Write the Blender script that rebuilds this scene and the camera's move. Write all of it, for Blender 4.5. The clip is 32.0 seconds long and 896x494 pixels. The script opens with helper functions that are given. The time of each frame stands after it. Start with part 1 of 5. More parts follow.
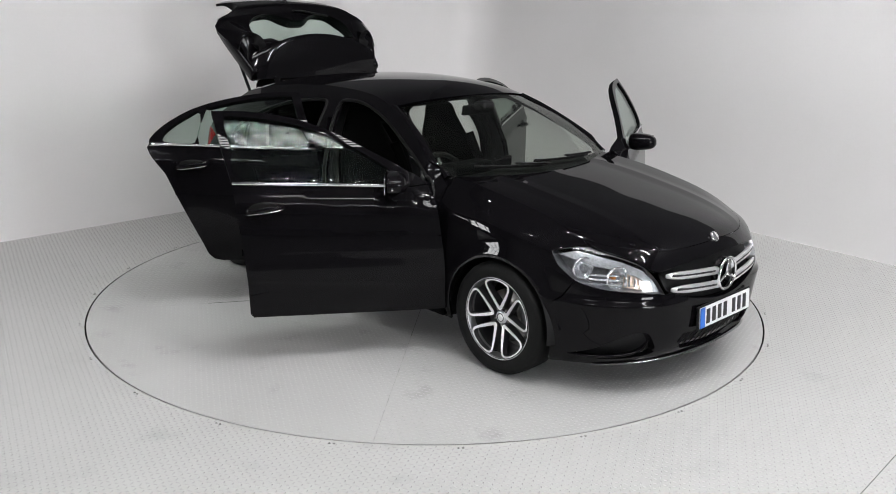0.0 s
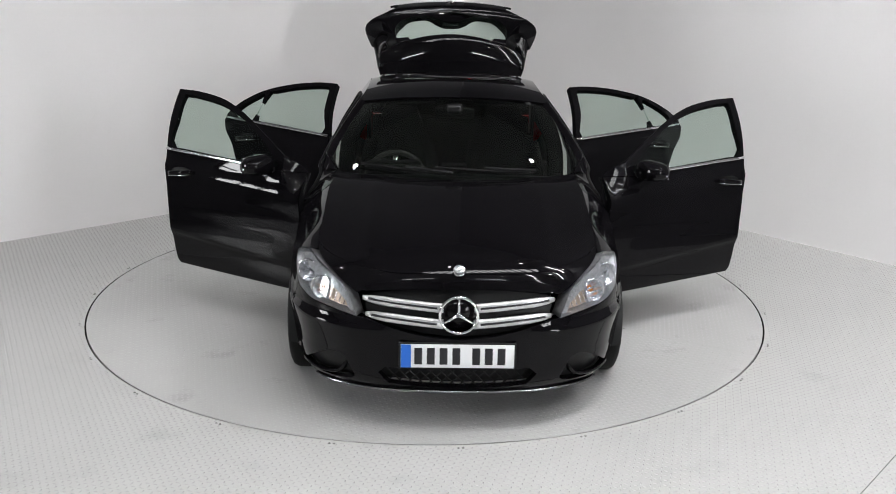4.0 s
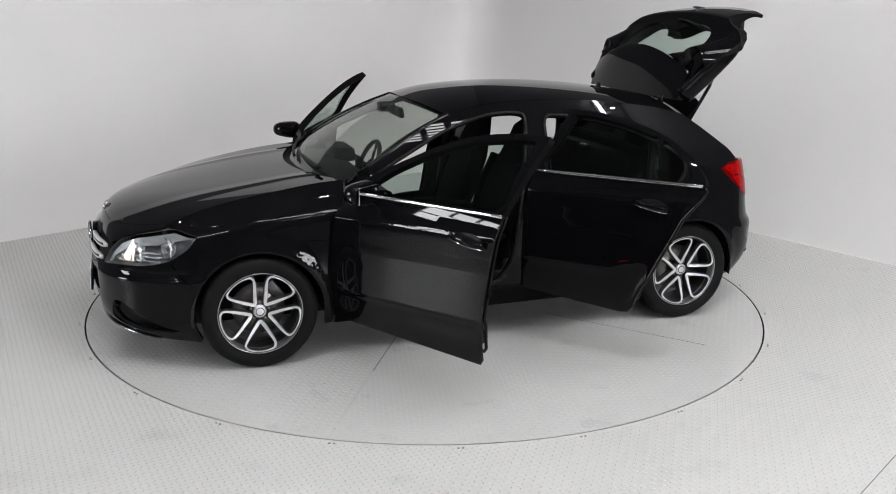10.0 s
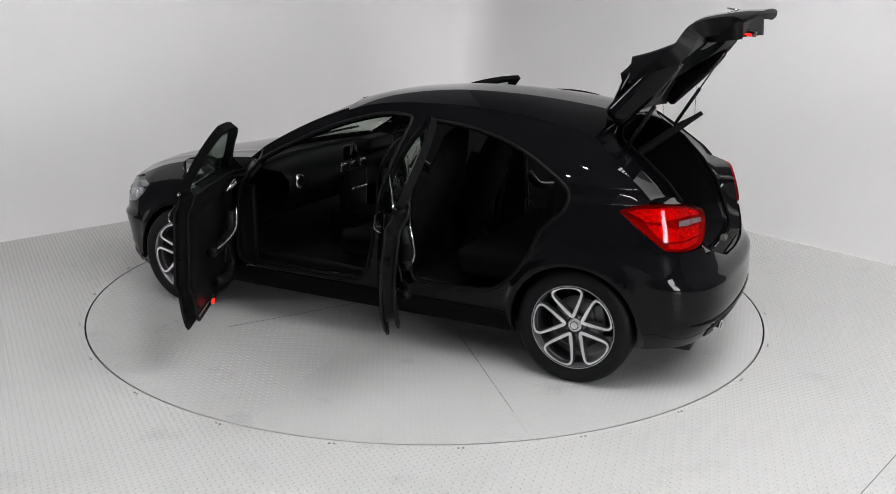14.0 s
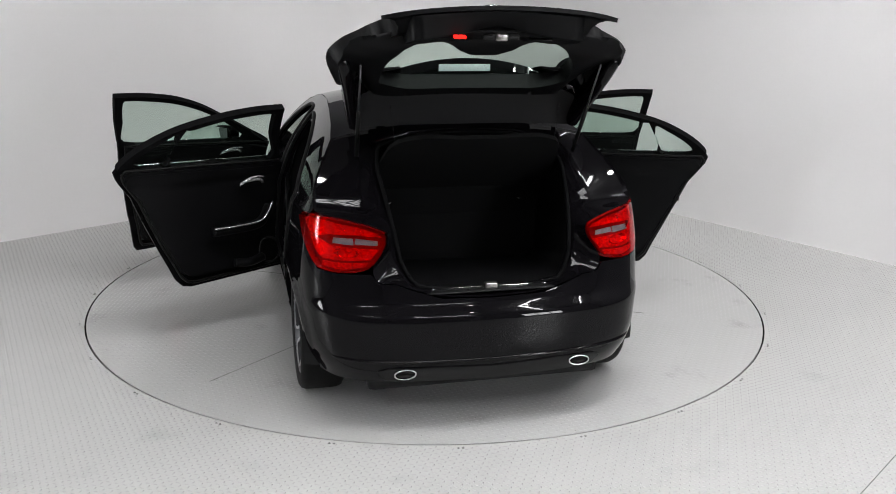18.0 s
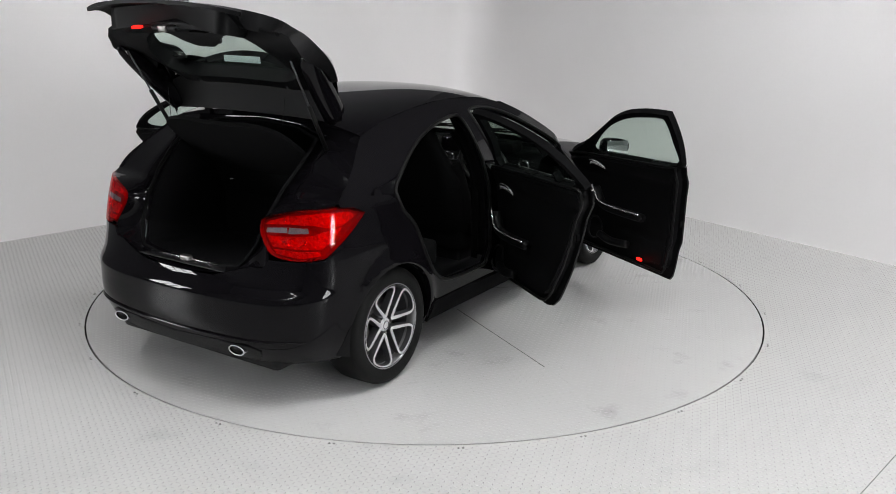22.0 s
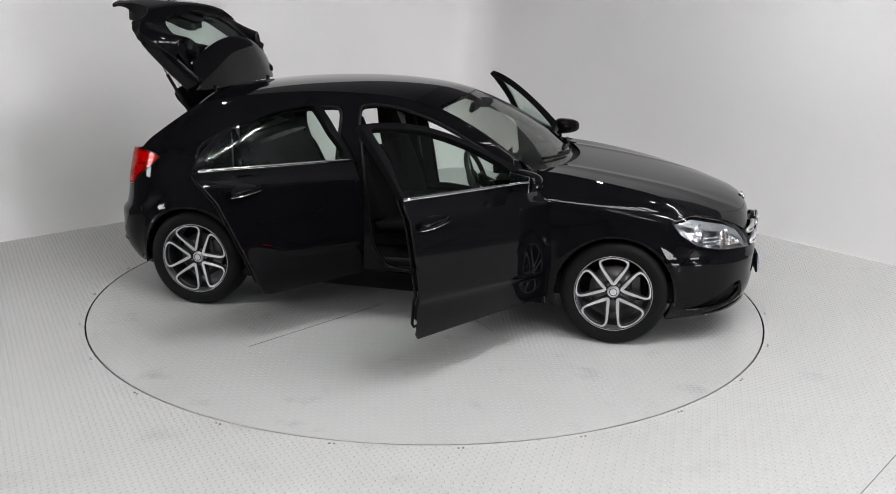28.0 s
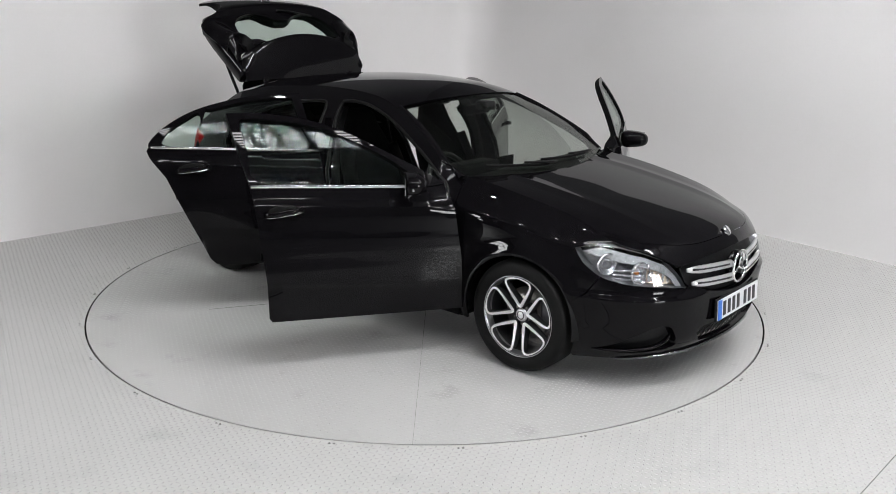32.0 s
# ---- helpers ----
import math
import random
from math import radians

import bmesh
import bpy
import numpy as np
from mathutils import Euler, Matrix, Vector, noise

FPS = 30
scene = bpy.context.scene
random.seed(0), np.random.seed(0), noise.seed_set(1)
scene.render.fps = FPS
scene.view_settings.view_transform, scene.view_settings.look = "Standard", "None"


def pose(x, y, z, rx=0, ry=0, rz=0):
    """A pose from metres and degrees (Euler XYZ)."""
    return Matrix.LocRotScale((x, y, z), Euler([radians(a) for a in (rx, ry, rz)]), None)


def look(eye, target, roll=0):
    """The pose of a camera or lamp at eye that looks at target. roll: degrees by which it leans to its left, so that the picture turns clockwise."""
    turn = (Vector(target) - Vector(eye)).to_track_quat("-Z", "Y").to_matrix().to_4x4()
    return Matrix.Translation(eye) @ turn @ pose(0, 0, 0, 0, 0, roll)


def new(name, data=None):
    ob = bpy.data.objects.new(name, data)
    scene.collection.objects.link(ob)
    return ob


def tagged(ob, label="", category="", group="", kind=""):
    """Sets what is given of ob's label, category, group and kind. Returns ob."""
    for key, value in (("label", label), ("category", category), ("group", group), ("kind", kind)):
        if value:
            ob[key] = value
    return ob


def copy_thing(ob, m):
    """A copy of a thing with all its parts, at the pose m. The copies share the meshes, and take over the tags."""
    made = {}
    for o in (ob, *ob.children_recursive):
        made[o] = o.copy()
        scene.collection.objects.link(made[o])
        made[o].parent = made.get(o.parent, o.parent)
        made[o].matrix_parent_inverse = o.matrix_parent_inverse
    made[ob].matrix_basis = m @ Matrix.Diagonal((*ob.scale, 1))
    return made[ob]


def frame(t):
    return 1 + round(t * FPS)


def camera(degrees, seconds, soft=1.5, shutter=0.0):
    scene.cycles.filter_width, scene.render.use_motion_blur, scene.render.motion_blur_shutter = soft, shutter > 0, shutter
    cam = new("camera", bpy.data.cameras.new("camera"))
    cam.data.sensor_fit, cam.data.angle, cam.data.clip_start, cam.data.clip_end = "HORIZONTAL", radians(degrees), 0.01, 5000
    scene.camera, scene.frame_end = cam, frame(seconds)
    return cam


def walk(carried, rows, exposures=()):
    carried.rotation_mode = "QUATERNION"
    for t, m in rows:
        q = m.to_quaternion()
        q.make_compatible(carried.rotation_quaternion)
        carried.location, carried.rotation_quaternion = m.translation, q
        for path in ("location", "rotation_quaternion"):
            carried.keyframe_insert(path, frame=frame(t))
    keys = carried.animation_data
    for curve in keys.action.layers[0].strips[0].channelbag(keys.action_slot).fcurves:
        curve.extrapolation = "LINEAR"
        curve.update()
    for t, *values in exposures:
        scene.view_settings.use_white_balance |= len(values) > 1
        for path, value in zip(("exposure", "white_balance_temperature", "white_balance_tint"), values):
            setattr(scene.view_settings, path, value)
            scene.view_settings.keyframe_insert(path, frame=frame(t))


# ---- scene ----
# ---- camera, which stands still ----
cam = camera(53.92, 32.0, soft=0.9, shutter=0.3)
EYE, AIM = (0, -5.911, 1.984), (.1376, 0, .3146)
walk(cam, [(0.0, look(EYE, AIM, .964)), (32.0, look(EYE, AIM, .964))])

# ---- light: a hall lit from its ceiling ----
world = bpy.data.worlds.new("hall_air")
scene.world = world
world.use_nodes = True
world.node_tree.nodes["Background"].inputs[0].default_value = (.9, .93, 1, 1)
world.node_tree.nodes["Background"].inputs[1].default_value = .02
scene.view_settings.exposure = 0.29
PANEL_GLOW, SPOT_GLOW, FILL_BATTEN_GLOW, WINDOW_GLOW = 30.0, 380.0, 96.0, 30.0


# ---- materials ----
def material(name, colour, rough=.5, metal=0.0, spec=.5, coat=0.0):
    m = bpy.data.materials.new(name)
    m.use_nodes = True
    b = m.node_tree.nodes["Principled BSDF"]
    b.inputs["Base Color"].default_value = (*colour, 1)
    b.inputs["Roughness"].default_value = rough
    b.inputs["Metallic"].default_value = metal
    b.inputs["Specular IOR Level"].default_value = spec
    b.inputs["Coat Weight"].default_value = coat
    b.inputs["Coat Roughness"].default_value = .02
    return m


def grain(m, scale, amount, bump=0.0, rough=0.0, stains=0.0, stain_scale=1.5, bump_dist=.002):
    """Fine variation, larger stains and a little relief, at real size."""
    t = m.node_tree
    n, l, b = t.nodes, t.links, t.nodes["Principled BSDF"]
    base = tuple(b.inputs["Base Color"].default_value)
    where = n.new("ShaderNodeTexCoord")
    fine, large = n.new("ShaderNodeTexNoise"), n.new("ShaderNodeTexNoise")
    fine.inputs["Scale"].default_value, fine.inputs["Detail"].default_value = scale, 5
    large.inputs["Scale"].default_value, large.inputs["Detail"].default_value = stain_scale, 6
    for x in (fine, large):
        l.new(where.outputs["Object"], x.inputs["Vector"])
    mix = n.new("ShaderNodeMix")
    mix.data_type = "RGBA"
    mix.inputs["A"].default_value = tuple(c * (1 - amount) for c in base[:3]) + (1,)
    mix.inputs["B"].default_value = tuple(min(1, c * (1 + amount)) for c in base[:3]) + (1,)
    l.new(fine.outputs["Fac"], mix.inputs["Factor"])
    out = mix.outputs["Result"]
    if stains:
        ramp = n.new("ShaderNodeMapRange")
        ramp.inputs["From Min"].default_value, ramp.inputs["From Max"].default_value = .38, .68
        ramp.inputs["To Min"].default_value, ramp.inputs["To Max"].default_value = 1.0, 1.0 - stains
        l.new(large.outputs["Fac"], ramp.inputs["Value"])
        mul = n.new("ShaderNodeMix")
        mul.data_type, mul.blend_type = "RGBA", "MULTIPLY"
        mul.inputs["Factor"].default_value = 1
        l.new(out, mul.inputs["A"])
        l.new(ramp.outputs["Result"], mul.inputs["B"])
        out = mul.outputs["Result"]
    l.new(out, b.inputs["Base Color"])
    if rough:
        r = n.new("ShaderNodeMapRange")
        base_r = b.inputs["Roughness"].default_value
        r.inputs["To Min"].default_value, r.inputs["To Max"].default_value = max(.01, base_r - rough), min(1, base_r + rough)
        l.new(large.outputs["Fac"], r.inputs["Value"])
        l.new(r.outputs["Result"], b.inputs["Roughness"])
    if bump:
        k = n.new("ShaderNodeBump")
        k.inputs["Strength"].default_value, k.inputs["Distance"].default_value = bump, bump_dist
        l.new(fine.outputs["Fac"], k.inputs["Height"])
        l.new(k.outputs["Normal"], b.inputs["Normal"])
    return m


def glass(name, tint, rough=0.0, clear=.85, gloss=.014):
    """A thin pane: mostly clear, with a real reflection on it."""
    m = bpy.data.materials.new(name)
    m.use_nodes = True
    n, l = m.node_tree.nodes, m.node_tree.links
    n.remove(n["Principled BSDF"])
    see, shine, mix, face = n.new("ShaderNodeBsdfTransparent"), n.new("ShaderNodeBsdfGlossy"), n.new("ShaderNodeMixShader"), n.new("ShaderNodeLayerWeight")
    power, gain = n.new("ShaderNodeMath"), n.new("ShaderNodeMath")
    face.inputs["Blend"].default_value = .5
    power.operation, gain.operation = "POWER", "MULTIPLY_ADD"
    power.inputs[1].default_value, gain.inputs[1].default_value, gain.inputs[2].default_value = 5, .75, gloss
    see.inputs["Color"].default_value = (*(c * clear for c in tint), 1)
    shine.inputs["Roughness"].default_value = rough
    l.new(face.outputs["Facing"], power.inputs[0])
    l.new(power.outputs[0], gain.inputs[0])
    l.new(gain.outputs[0], mix.inputs[0])
    l.new(see.outputs[0], mix.inputs[1])
    l.new(shine.outputs[0], mix.inputs[2])
    l.new(mix.outputs[0], n["Material Output"].inputs[0])
    return m


def glow(name, colour, strength):
    m = bpy.data.materials.new(name)
    m.use_nodes = True
    n, l = m.node_tree.nodes, m.node_tree.links
    n.remove(n["Principled BSDF"])
    e = n.new("ShaderNodeEmission")
    e.inputs["Color"].default_value, e.inputs["Strength"].default_value = (*colour, 1), strength
    l.new(e.outputs[0], n["Material Output"].inputs[0])
    return m


WALL = grain(material("white_wall_paint", (.82, .805, .805), .55), 60, .02, .12, .05, .05, .5)
CEIL = grain(material("grey_ceiling_paint", (.25, .25, .25), .7), 30, .03, .1)
HALLFLOOR = grain(material("dark_concrete", (.11, .11, .112), .6), 12, .2, .2, 0, .2, .8)
FARWALL = grain(material("dark_hall_cladding", (.13, .13, .135), .7), 30, .05, .1, 0, .1, .5)
FLOOR = grain(material("grey_floor_paint", (.435, .433, .425), .36, 0, .5), 90, .025, .08, .05, .05, .6)
TREAD = grain(material("worn_tread_paint", (.440, .438, .43), .2), 120, .03, .05, .06, .05, .6)


def scuffs(m, scale, low, high, depth):
    """Scattered dark marks with an outline of their own."""
    t = m.node_tree
    n, l, b = t.nodes, t.links, t.nodes["Principled BSDF"]
    where, spot, warp = n.new("ShaderNodeTexCoord"), n.new("ShaderNodeTexNoise"), n.new("ShaderNodeMapRange")
    spot.inputs["Scale"].default_value, spot.inputs["Detail"].default_value, spot.inputs["Roughness"].default_value = scale, 7, .62
    warp.inputs["From Min"].default_value, warp.inputs["From Max"].default_value = low, high
    warp.inputs["To Min"].default_value, warp.inputs["To Max"].default_value = 1, 1 - depth
    mul = n.new("ShaderNodeMix")
    mul.data_type, mul.blend_type = "RGBA", "MULTIPLY"
    mul.inputs["Factor"].default_value = 1
    old = b.inputs["Base Color"].links[0].from_socket
    l.new(where.outputs["Object"], spot.inputs["Vector"])
    l.new(spot.outputs["Fac"], warp.inputs["Value"])
    l.new(old, mul.inputs["A"])
    l.new(warp.outputs["Result"], mul.inputs["B"])
    l.new(mul.outputs["Result"], b.inputs["Base Color"])
    return m


TABLE = grain(material("polished_floor_paint", (.435, .433, .425), .25, 0, .5), 90, .025, .04, .05, .07, .6)
scuffs(TABLE, 3.1, .59, .74, .2)
scuffs(FLOOR, 2.6, .60, .78, .2)
scuffs(TREAD, 2.6, .60, .78, .2)
PIT = material("dark_gap", (.006, .006, .006), .9, 0, .1)
GRIME = material("grey_grime", (.10, .10, .095), .8, 0, .2)
PAINT = grain(material("black_car_paint", (.0031, .0028, .0035), .025, 0, .155, 0), 900, .25, 0, .01)
TRIM = grain(material("black_matt_plastic", (.005, .005, .0055), .5, 0, .22), 400, .2, .25)
INNER = grain(material("black_door_lining", (.0040, .0040, .0044), .5, 0, .10), 300, .2, .3)
LEATHER = grain(material("black_leather", (.02, .02, .02), .38, 0, .4), 300, .2, .1)
FABRIC = grain(material("black_seat_cloth", (.0034, .0034, .0036), .9, 0, .08), 300, .15, .04)
RUBBER = grain(material("tyre_rubber", (.005, .005, .005), .6, 0, .13), 160, .3, .3)
MATT = grain(material("matt_black_seal", (.0042, .0042, .0045), .85, 0, .04), 300, .2)
SEAL = grain(material("rubber_seal", (.003, .003, .003), .45, 0, .14), 200, .2)
CHROME = grain(material("chrome", (.82, .82, .83), .10, 1), 200, .03, 0, .04)
# the lip is glossy black; a lighter metal stands in for its reflections
LIP = grain(material("brightened_black_lip", (.22, .22, .23), .22, 1), 200, .1)
SILVER = grain(material("silver_grille_paint", (.64, .64, .65), .30, .7), 300, .05)
LAMPGREY = grain(material("lamp_housing_silver", (.34, .34, .35), .32, .7), 45, .45, .4)
FROST = grain(material("frosted_light_guide", (.34, .34, .345), .35, .4), 60, .5, .3)
SATIN = grain(material("satin_chrome", (.62, .62, .63), .26, .75), 200, .03, 0, .04)
MACHINED = grain(material("machined_alloy", (.70, .70, .71), .36, .8), 250, .08, .05)
GREYRIM = grain(material("grey_alloy_paint", (.09, .09, .095), .32, .7), 250, .1)
RIMLIP = grain(material("silver_grey_rim_lip", (.34, .34, .35), .34, .8), 250, .1)
STEEL = grain(material("brake_steel", (.25, .24, .23), .4, 1), 120, .15)
PANE = glass("door_glass", (.86, .93, .89), 0, .96)
DARKPANE = glass("tinted_rear_glass", (.84, .91, .87), 0, .95)
SCREEN = glass("windscreen_glass", (.88, .92, .88), 0, .86, .055)
LENS = glass("lamp_lens", (.95, .96, .97), 0, .97, .035)
REDLENS = glass("red_lamp_lens", (.98, .010, .026), .0, .98, .022)
REDBACK = grain(material("ribbed_lamp_reflector", (.88, .84, .84), .28, .45), 70, .4, .8, .1, .45, 26, .008)
DARKRED = grain(material("dark_red_lens", (.24, .0005, .001), .06, 0, .3, 0), 60, .4, .1, .02)
REDGLOW = glow("red_lamp", (1, .010, .007), 3.6)
CLEARBAND = grain(material("clear_lamp_band", (.30, .25, .26), .2, .4), 60, .35, .4, .05, .3, 30)
REFLECTOR = grain(material("lamp_reflector", (.85, .85, .87), .25, .8), 60, .15, .3)
AMBER = grain(material("pale_amber_indicator", (.85, .62, .48), .25, .4), 80, .3, .4)
ORANGE = material("orange_bulb", (.8, .25, .04), .2)
PLATE = grain(material("white_number_plate", (.72, .73, .74), .35), 100, .03)
PLATEBLUE = material("blue_plate_band", (.015, .13, .55), .35)
INK = material("black_plate_ink", (.01, .01, .012), .4)
LABELWHITE = material("white_label", (.72, .72, .78), .5)
MIRROR = material("mirror_glass", (.85, .86, .87), .02, 1)


# ---- mesh helpers ----
from mathutils.geometry import delaunay_2d_cdt


def curve(pts, n=6, closed=False):
    """A smooth line through the points."""
    p = [np.array(q, float) for q in pts]
    k = len(p)
    out = []
    for i in range(k if closed else k - 1):
        a, b, c, d = (p[(i + j) % k] if closed else p[min(max(i + j, 0), k - 1)] for j in (-1, 0, 1, 2))
        for t in np.arange(n) / n:
            out.append(tuple(.5 * (2 * b + (c - a) * t + (2 * a - 5 * b + 4 * c - d) * t * t + (3 * b - a - 3 * c + d) * t ** 3)))
    if not closed:
        out.append(tuple(p[-1]))
    return out


def arch(cx, r, a0, a1, n=24, cz=.312):
    return [(cx + r * math.cos(radians(a)), cz + r * math.sin(radians(a))) for a in np.linspace(a0, a1, n)]


def inside(poly, q):
    """Which of the points q lie inside the polygon."""
    p = np.array(poly)
    x, y = q[:, 0], q[:, 1]
    hit = np.zeros(len(q), bool)
    for (x0, y0), (x1, y1) in zip(p, np.roll(p, -1, 0)):
        if y0 != y1:
            hit ^= ((y0 > y) != (y1 > y)) & (x < (x1 - x0) * (y - y0) / (y1 - y0) + x0)
    return hit


def fine(poly, step):
    out = []
    for a, b in zip(poly, [*poly[1:], poly[0]]):
        k = max(1, int(math.hypot(b[0] - a[0], b[1] - a[1]) / step + .5))
        out += [(a[0] + (b[0] - a[0]) * i / k, a[1] + (b[1] - a[1]) * i / k) for i in range(k)]
    return out


def mesh_of(name, verts, faces, mats, index=None, smooth=True):
    me = bpy.data.meshes.new(name)
    me.from_pydata([tuple(map(float, v)) for v in verts], [], faces)
    for m in mats:
        me.materials.append(m)
    me.polygons.foreach_set("use_smooth", [smooth] * len(me.polygons))
    if index is not None:
        me.polygons.foreach_set("material_index", index)
    me.update()
    return me


def part(name, me, parent=None, label="", at=None):
    """Links a mesh as one object under a thing or a part."""
    ob = new(name, me)
    if parent is not None:
        ob.parent = parent
    if at is not None:
        ob.matrix_basis = at
    if label:
        tagged(ob, label)
    return ob


def patch(name, outer, surface, mats, out=None, holes=(), step=.035, thick=.004, flip_y=False, shift=0.0, origin=(0, 0, 0), lines=()):
    """A panel: the polygon outer less its holes, laid on a surface, with a thickness. mats: the face and, if given, the back and rim.
    out: a point inside, from which the panel's face looks away."""
    loops = [fine(list(outer), step)] + [fine(list(h), step) for h in holes]
    pts, edges = [], []
    for lp in loops:
        k = len(pts)
        pts += lp
        edges += [(k + i, k + (i + 1) % len(lp)) for i in range(len(lp))]
    a = np.array(loops[0])
    lo, hi = a.min(0), a.max(0)
    gx, gy = np.meshgrid(np.arange(lo[0] + step / 2, hi[0], step), np.arange(lo[1] + step / 2, hi[1], step))
    g = np.stack([gx.ravel(), gy.ravel()], 1)
    keep = inside(loops[0], g)
    for h in loops[1:]:
        keep &= ~inside(h, g)
    g = g[keep]
    for ln in lines:
        # rows of vertices along pressed lines
        q = np.array([p for p in fine(list(ln), step * .8)[:-1]])
        q = q[inside(loops[0], q)]
        for h in loops[1:]:
            q = q[~inside(h, q)]
        if len(q):
            g = g[np.array([((q - w) ** 2).sum(1).min() for w in g]) > (.3 * step) ** 2] if len(g) else g
            g = np.concatenate([g, q])
    if len(g):
        b = np.array(pts)
        far = np.array([((b - q) ** 2).sum(1).min() for q in g]) > (.3 * step) ** 2
        g = g[far]
    v2, _, tris, *_ = delaunay_2d_cdt([Vector(p) for p in pts] + [Vector(p) for p in g], edges, [], 0, 1e-6)
    v2 = np.array([tuple(v) for v in v2])
    tris = np.array([tuple(t) for t in tris])
    mid = v2[tris].mean(1)
    keep = inside(loops[0], mid)
    for h in loops[1:]:
        keep &= ~inside(h, mid)
    tris = tris[keep]
    v = np.asarray(surface(v2[:, 0], v2[:, 1]), float)
    if flip_y:
        v = v * [1, -1, 1]
    fn = np.cross(v[tris[:, 1]] - v[tris[:, 0]], v[tris[:, 2]] - v[tris[:, 0]])
    if out is not None:
        o = np.array(out, float) * ([1, -1, 1] if flip_y else [1, 1, 1])
        if (fn * (v[tris].mean(1) - o)).sum() < 0:
            tris, fn = tris[:, ::-1], -fn
    vn = np.zeros_like(v)
    for k in range(3):
        np.add.at(vn, tris[:, k], fn)
    vn /= np.linalg.norm(vn, axis=1)[:, None] + 1e-12
    v = v + vn * shift
    n = len(v)
    deep = thick(v2[:, 0], v2[:, 1])[:, None] if callable(thick) else thick
    back = v - vn * deep
    count = {}
    for t in tris:
        for i in range(3):
            e = (int(t[i]), int(t[(i + 1) % 3]))
            count[e] = 1
    rim = [e for e in count if (e[1], e[0]) not in count]
    ids = sorted({i for e in rim for i in e})
    ring = {i: 2 * n + k for k, i in enumerate(ids)}
    verts = np.concatenate([v, back, v[ids], back[ids]]) - np.array(origin) * ([1, -1, 1] if flip_y else [1, 1, 1])
    m = len(ids)
    faces = [tuple(map(int, t)) for t in tris] + [tuple(int(i) + n for i in t[::-1]) for t in tris]
    faces += [(ring[b], ring[a], ring[a] + m, ring[b] + m) for a, b in rim]
    k = min(1, len(mats) - 1)
    index = [0] * len(tris) + [k] * len(tris) + [min(2, len(mats) - 1) if len(mats) > 2 else 0] * len(rim)
    me = mesh_of(name, verts, faces, mats, index)
    # the surface's own normals, so that reflections run smoothly across the panel
    e = .008 if np.ptp(a[:, 0]) < 2.1 or surface is body or surface is nose or surface is tail else .02
    x, y = v2[:, 0], v2[:, 1]
    du = np.asarray(surface(x + e, y), float) - np.asarray(surface(x - e, y), float)
    dw = np.asarray(surface(x, y + e), float) - np.asarray(surface(x, y - e), float)
    if flip_y:
        du, dw = du * [1, -1, 1], dw * [1, -1, 1]
    sn = np.cross(du, dw)
    long = np.linalg.norm(sn, axis=1)
    sn /= long[:, None] + 1e-12
    sn *= np.sign((sn * vn).sum(1))[:, None]
    sn[(long < 1e-9) | ((sn * vn).sum(1) < .8)] = 0
    every = np.zeros((len(verts), 3))
    every[:n], every[n:2 * n] = sn, -sn
    if not callable(thick):
        me.normals_split_custom_set_from_vertices([tuple(map(float, q)) for q in every])
    return me


def strip(name, rows, mats, closed=False, smooth=True):
    """A skin through rows of points, each row as long as the last."""
    k = len(rows[0])
    verts = [p for r in rows for p in r]
    faces = []
    for i in range(len(rows) - 1):
        for j in range(k if closed else k - 1):
            a, b = i * k + j, i * k + (j + 1) % k
            faces.append((a, b, b + k, a + k))
    return mesh_of(name, verts, faces, mats, None, smooth)


def tube(name, path, section, mats, closed=False, up=(0, 0, 1), caps=True, scale=None, smooth=True):
    """A section (rows of side, up) carried along a path."""
    p = [Vector(q) for q in path]
    n, k = len(p), len(section)
    verts, faces = [], []
    for i in range(n):
        a, b = (p[i - 1], p[(i + 1) % n]) if closed else (p[max(i - 1, 0)], p[min(i + 1, n - 1)])
        t = (b - a).normalized()
        side = t.cross(Vector(up))
        side = side.normalized() if side.length > 1e-5 else Vector((1, 0, 0))
        top = side.cross(t)
        f = scale[i] if scale else 1
        verts += [p[i] + side * (u * f) + top * (w * f) for u, w in section]
    for i in range(n if closed else n - 1):
        for j in range(k):
            a, b = i * k + j, i * k + (j + 1) % k
            c, d = ((i + 1) % n) * k + (j + 1) % k, ((i + 1) % n) * k + j
            faces.append((a, b, c, d))
    if caps and not closed:
        faces += [tuple(range(k))[::-1], tuple((n - 1) * k + j for j in range(k))]
    return mesh_of(name, verts, faces, mats, None, smooth)


def disc_section(r, n=8, squash=1.0):
    return [(r * math.cos(2 * math.pi * i / n), squash * r * math.sin(2 * math.pi * i / n)) for i in range(n)]


def flat_section(w, h, r=.3):
    """A rounded bar."""
    c = min(w, h) * r
    a, b = w / 2, h / 2
    return [(-a + c, -b), (a - c, -b), (a, -b + c), (a, b - c), (a - c, b), (-a + c, b), (-a, b - c), (-a, -b + c)]


def box(name, size, mats, bevel=.01, at=(0, 0, 0), taper=None, segments=2):
    """A rounded block. taper: scale of the top in x and y."""
    bm = bmesh.new()
    bmesh.ops.create_cube(bm, size=1)
    for v in bm.verts:
        f = taper if taper and v.co.z > 0 else (1, 1)
        v.co = Vector((v.co.x * size[0] * f[0], v.co.y * size[1] * f[1], v.co.z * size[2])) + Vector(at)
    if bevel:
        bmesh.ops.bevel(bm, geom=bm.edges[:], offset=bevel, segments=segments, affect="EDGES", profile=.7)
    me = bpy.data.meshes.new(name)
    bm.to_mesh(me)
    bm.free()
    for m in mats:
        me.materials.append(m)
    me.polygons.foreach_set("use_smooth", [segments > 1] * len(me.polygons))
    return me


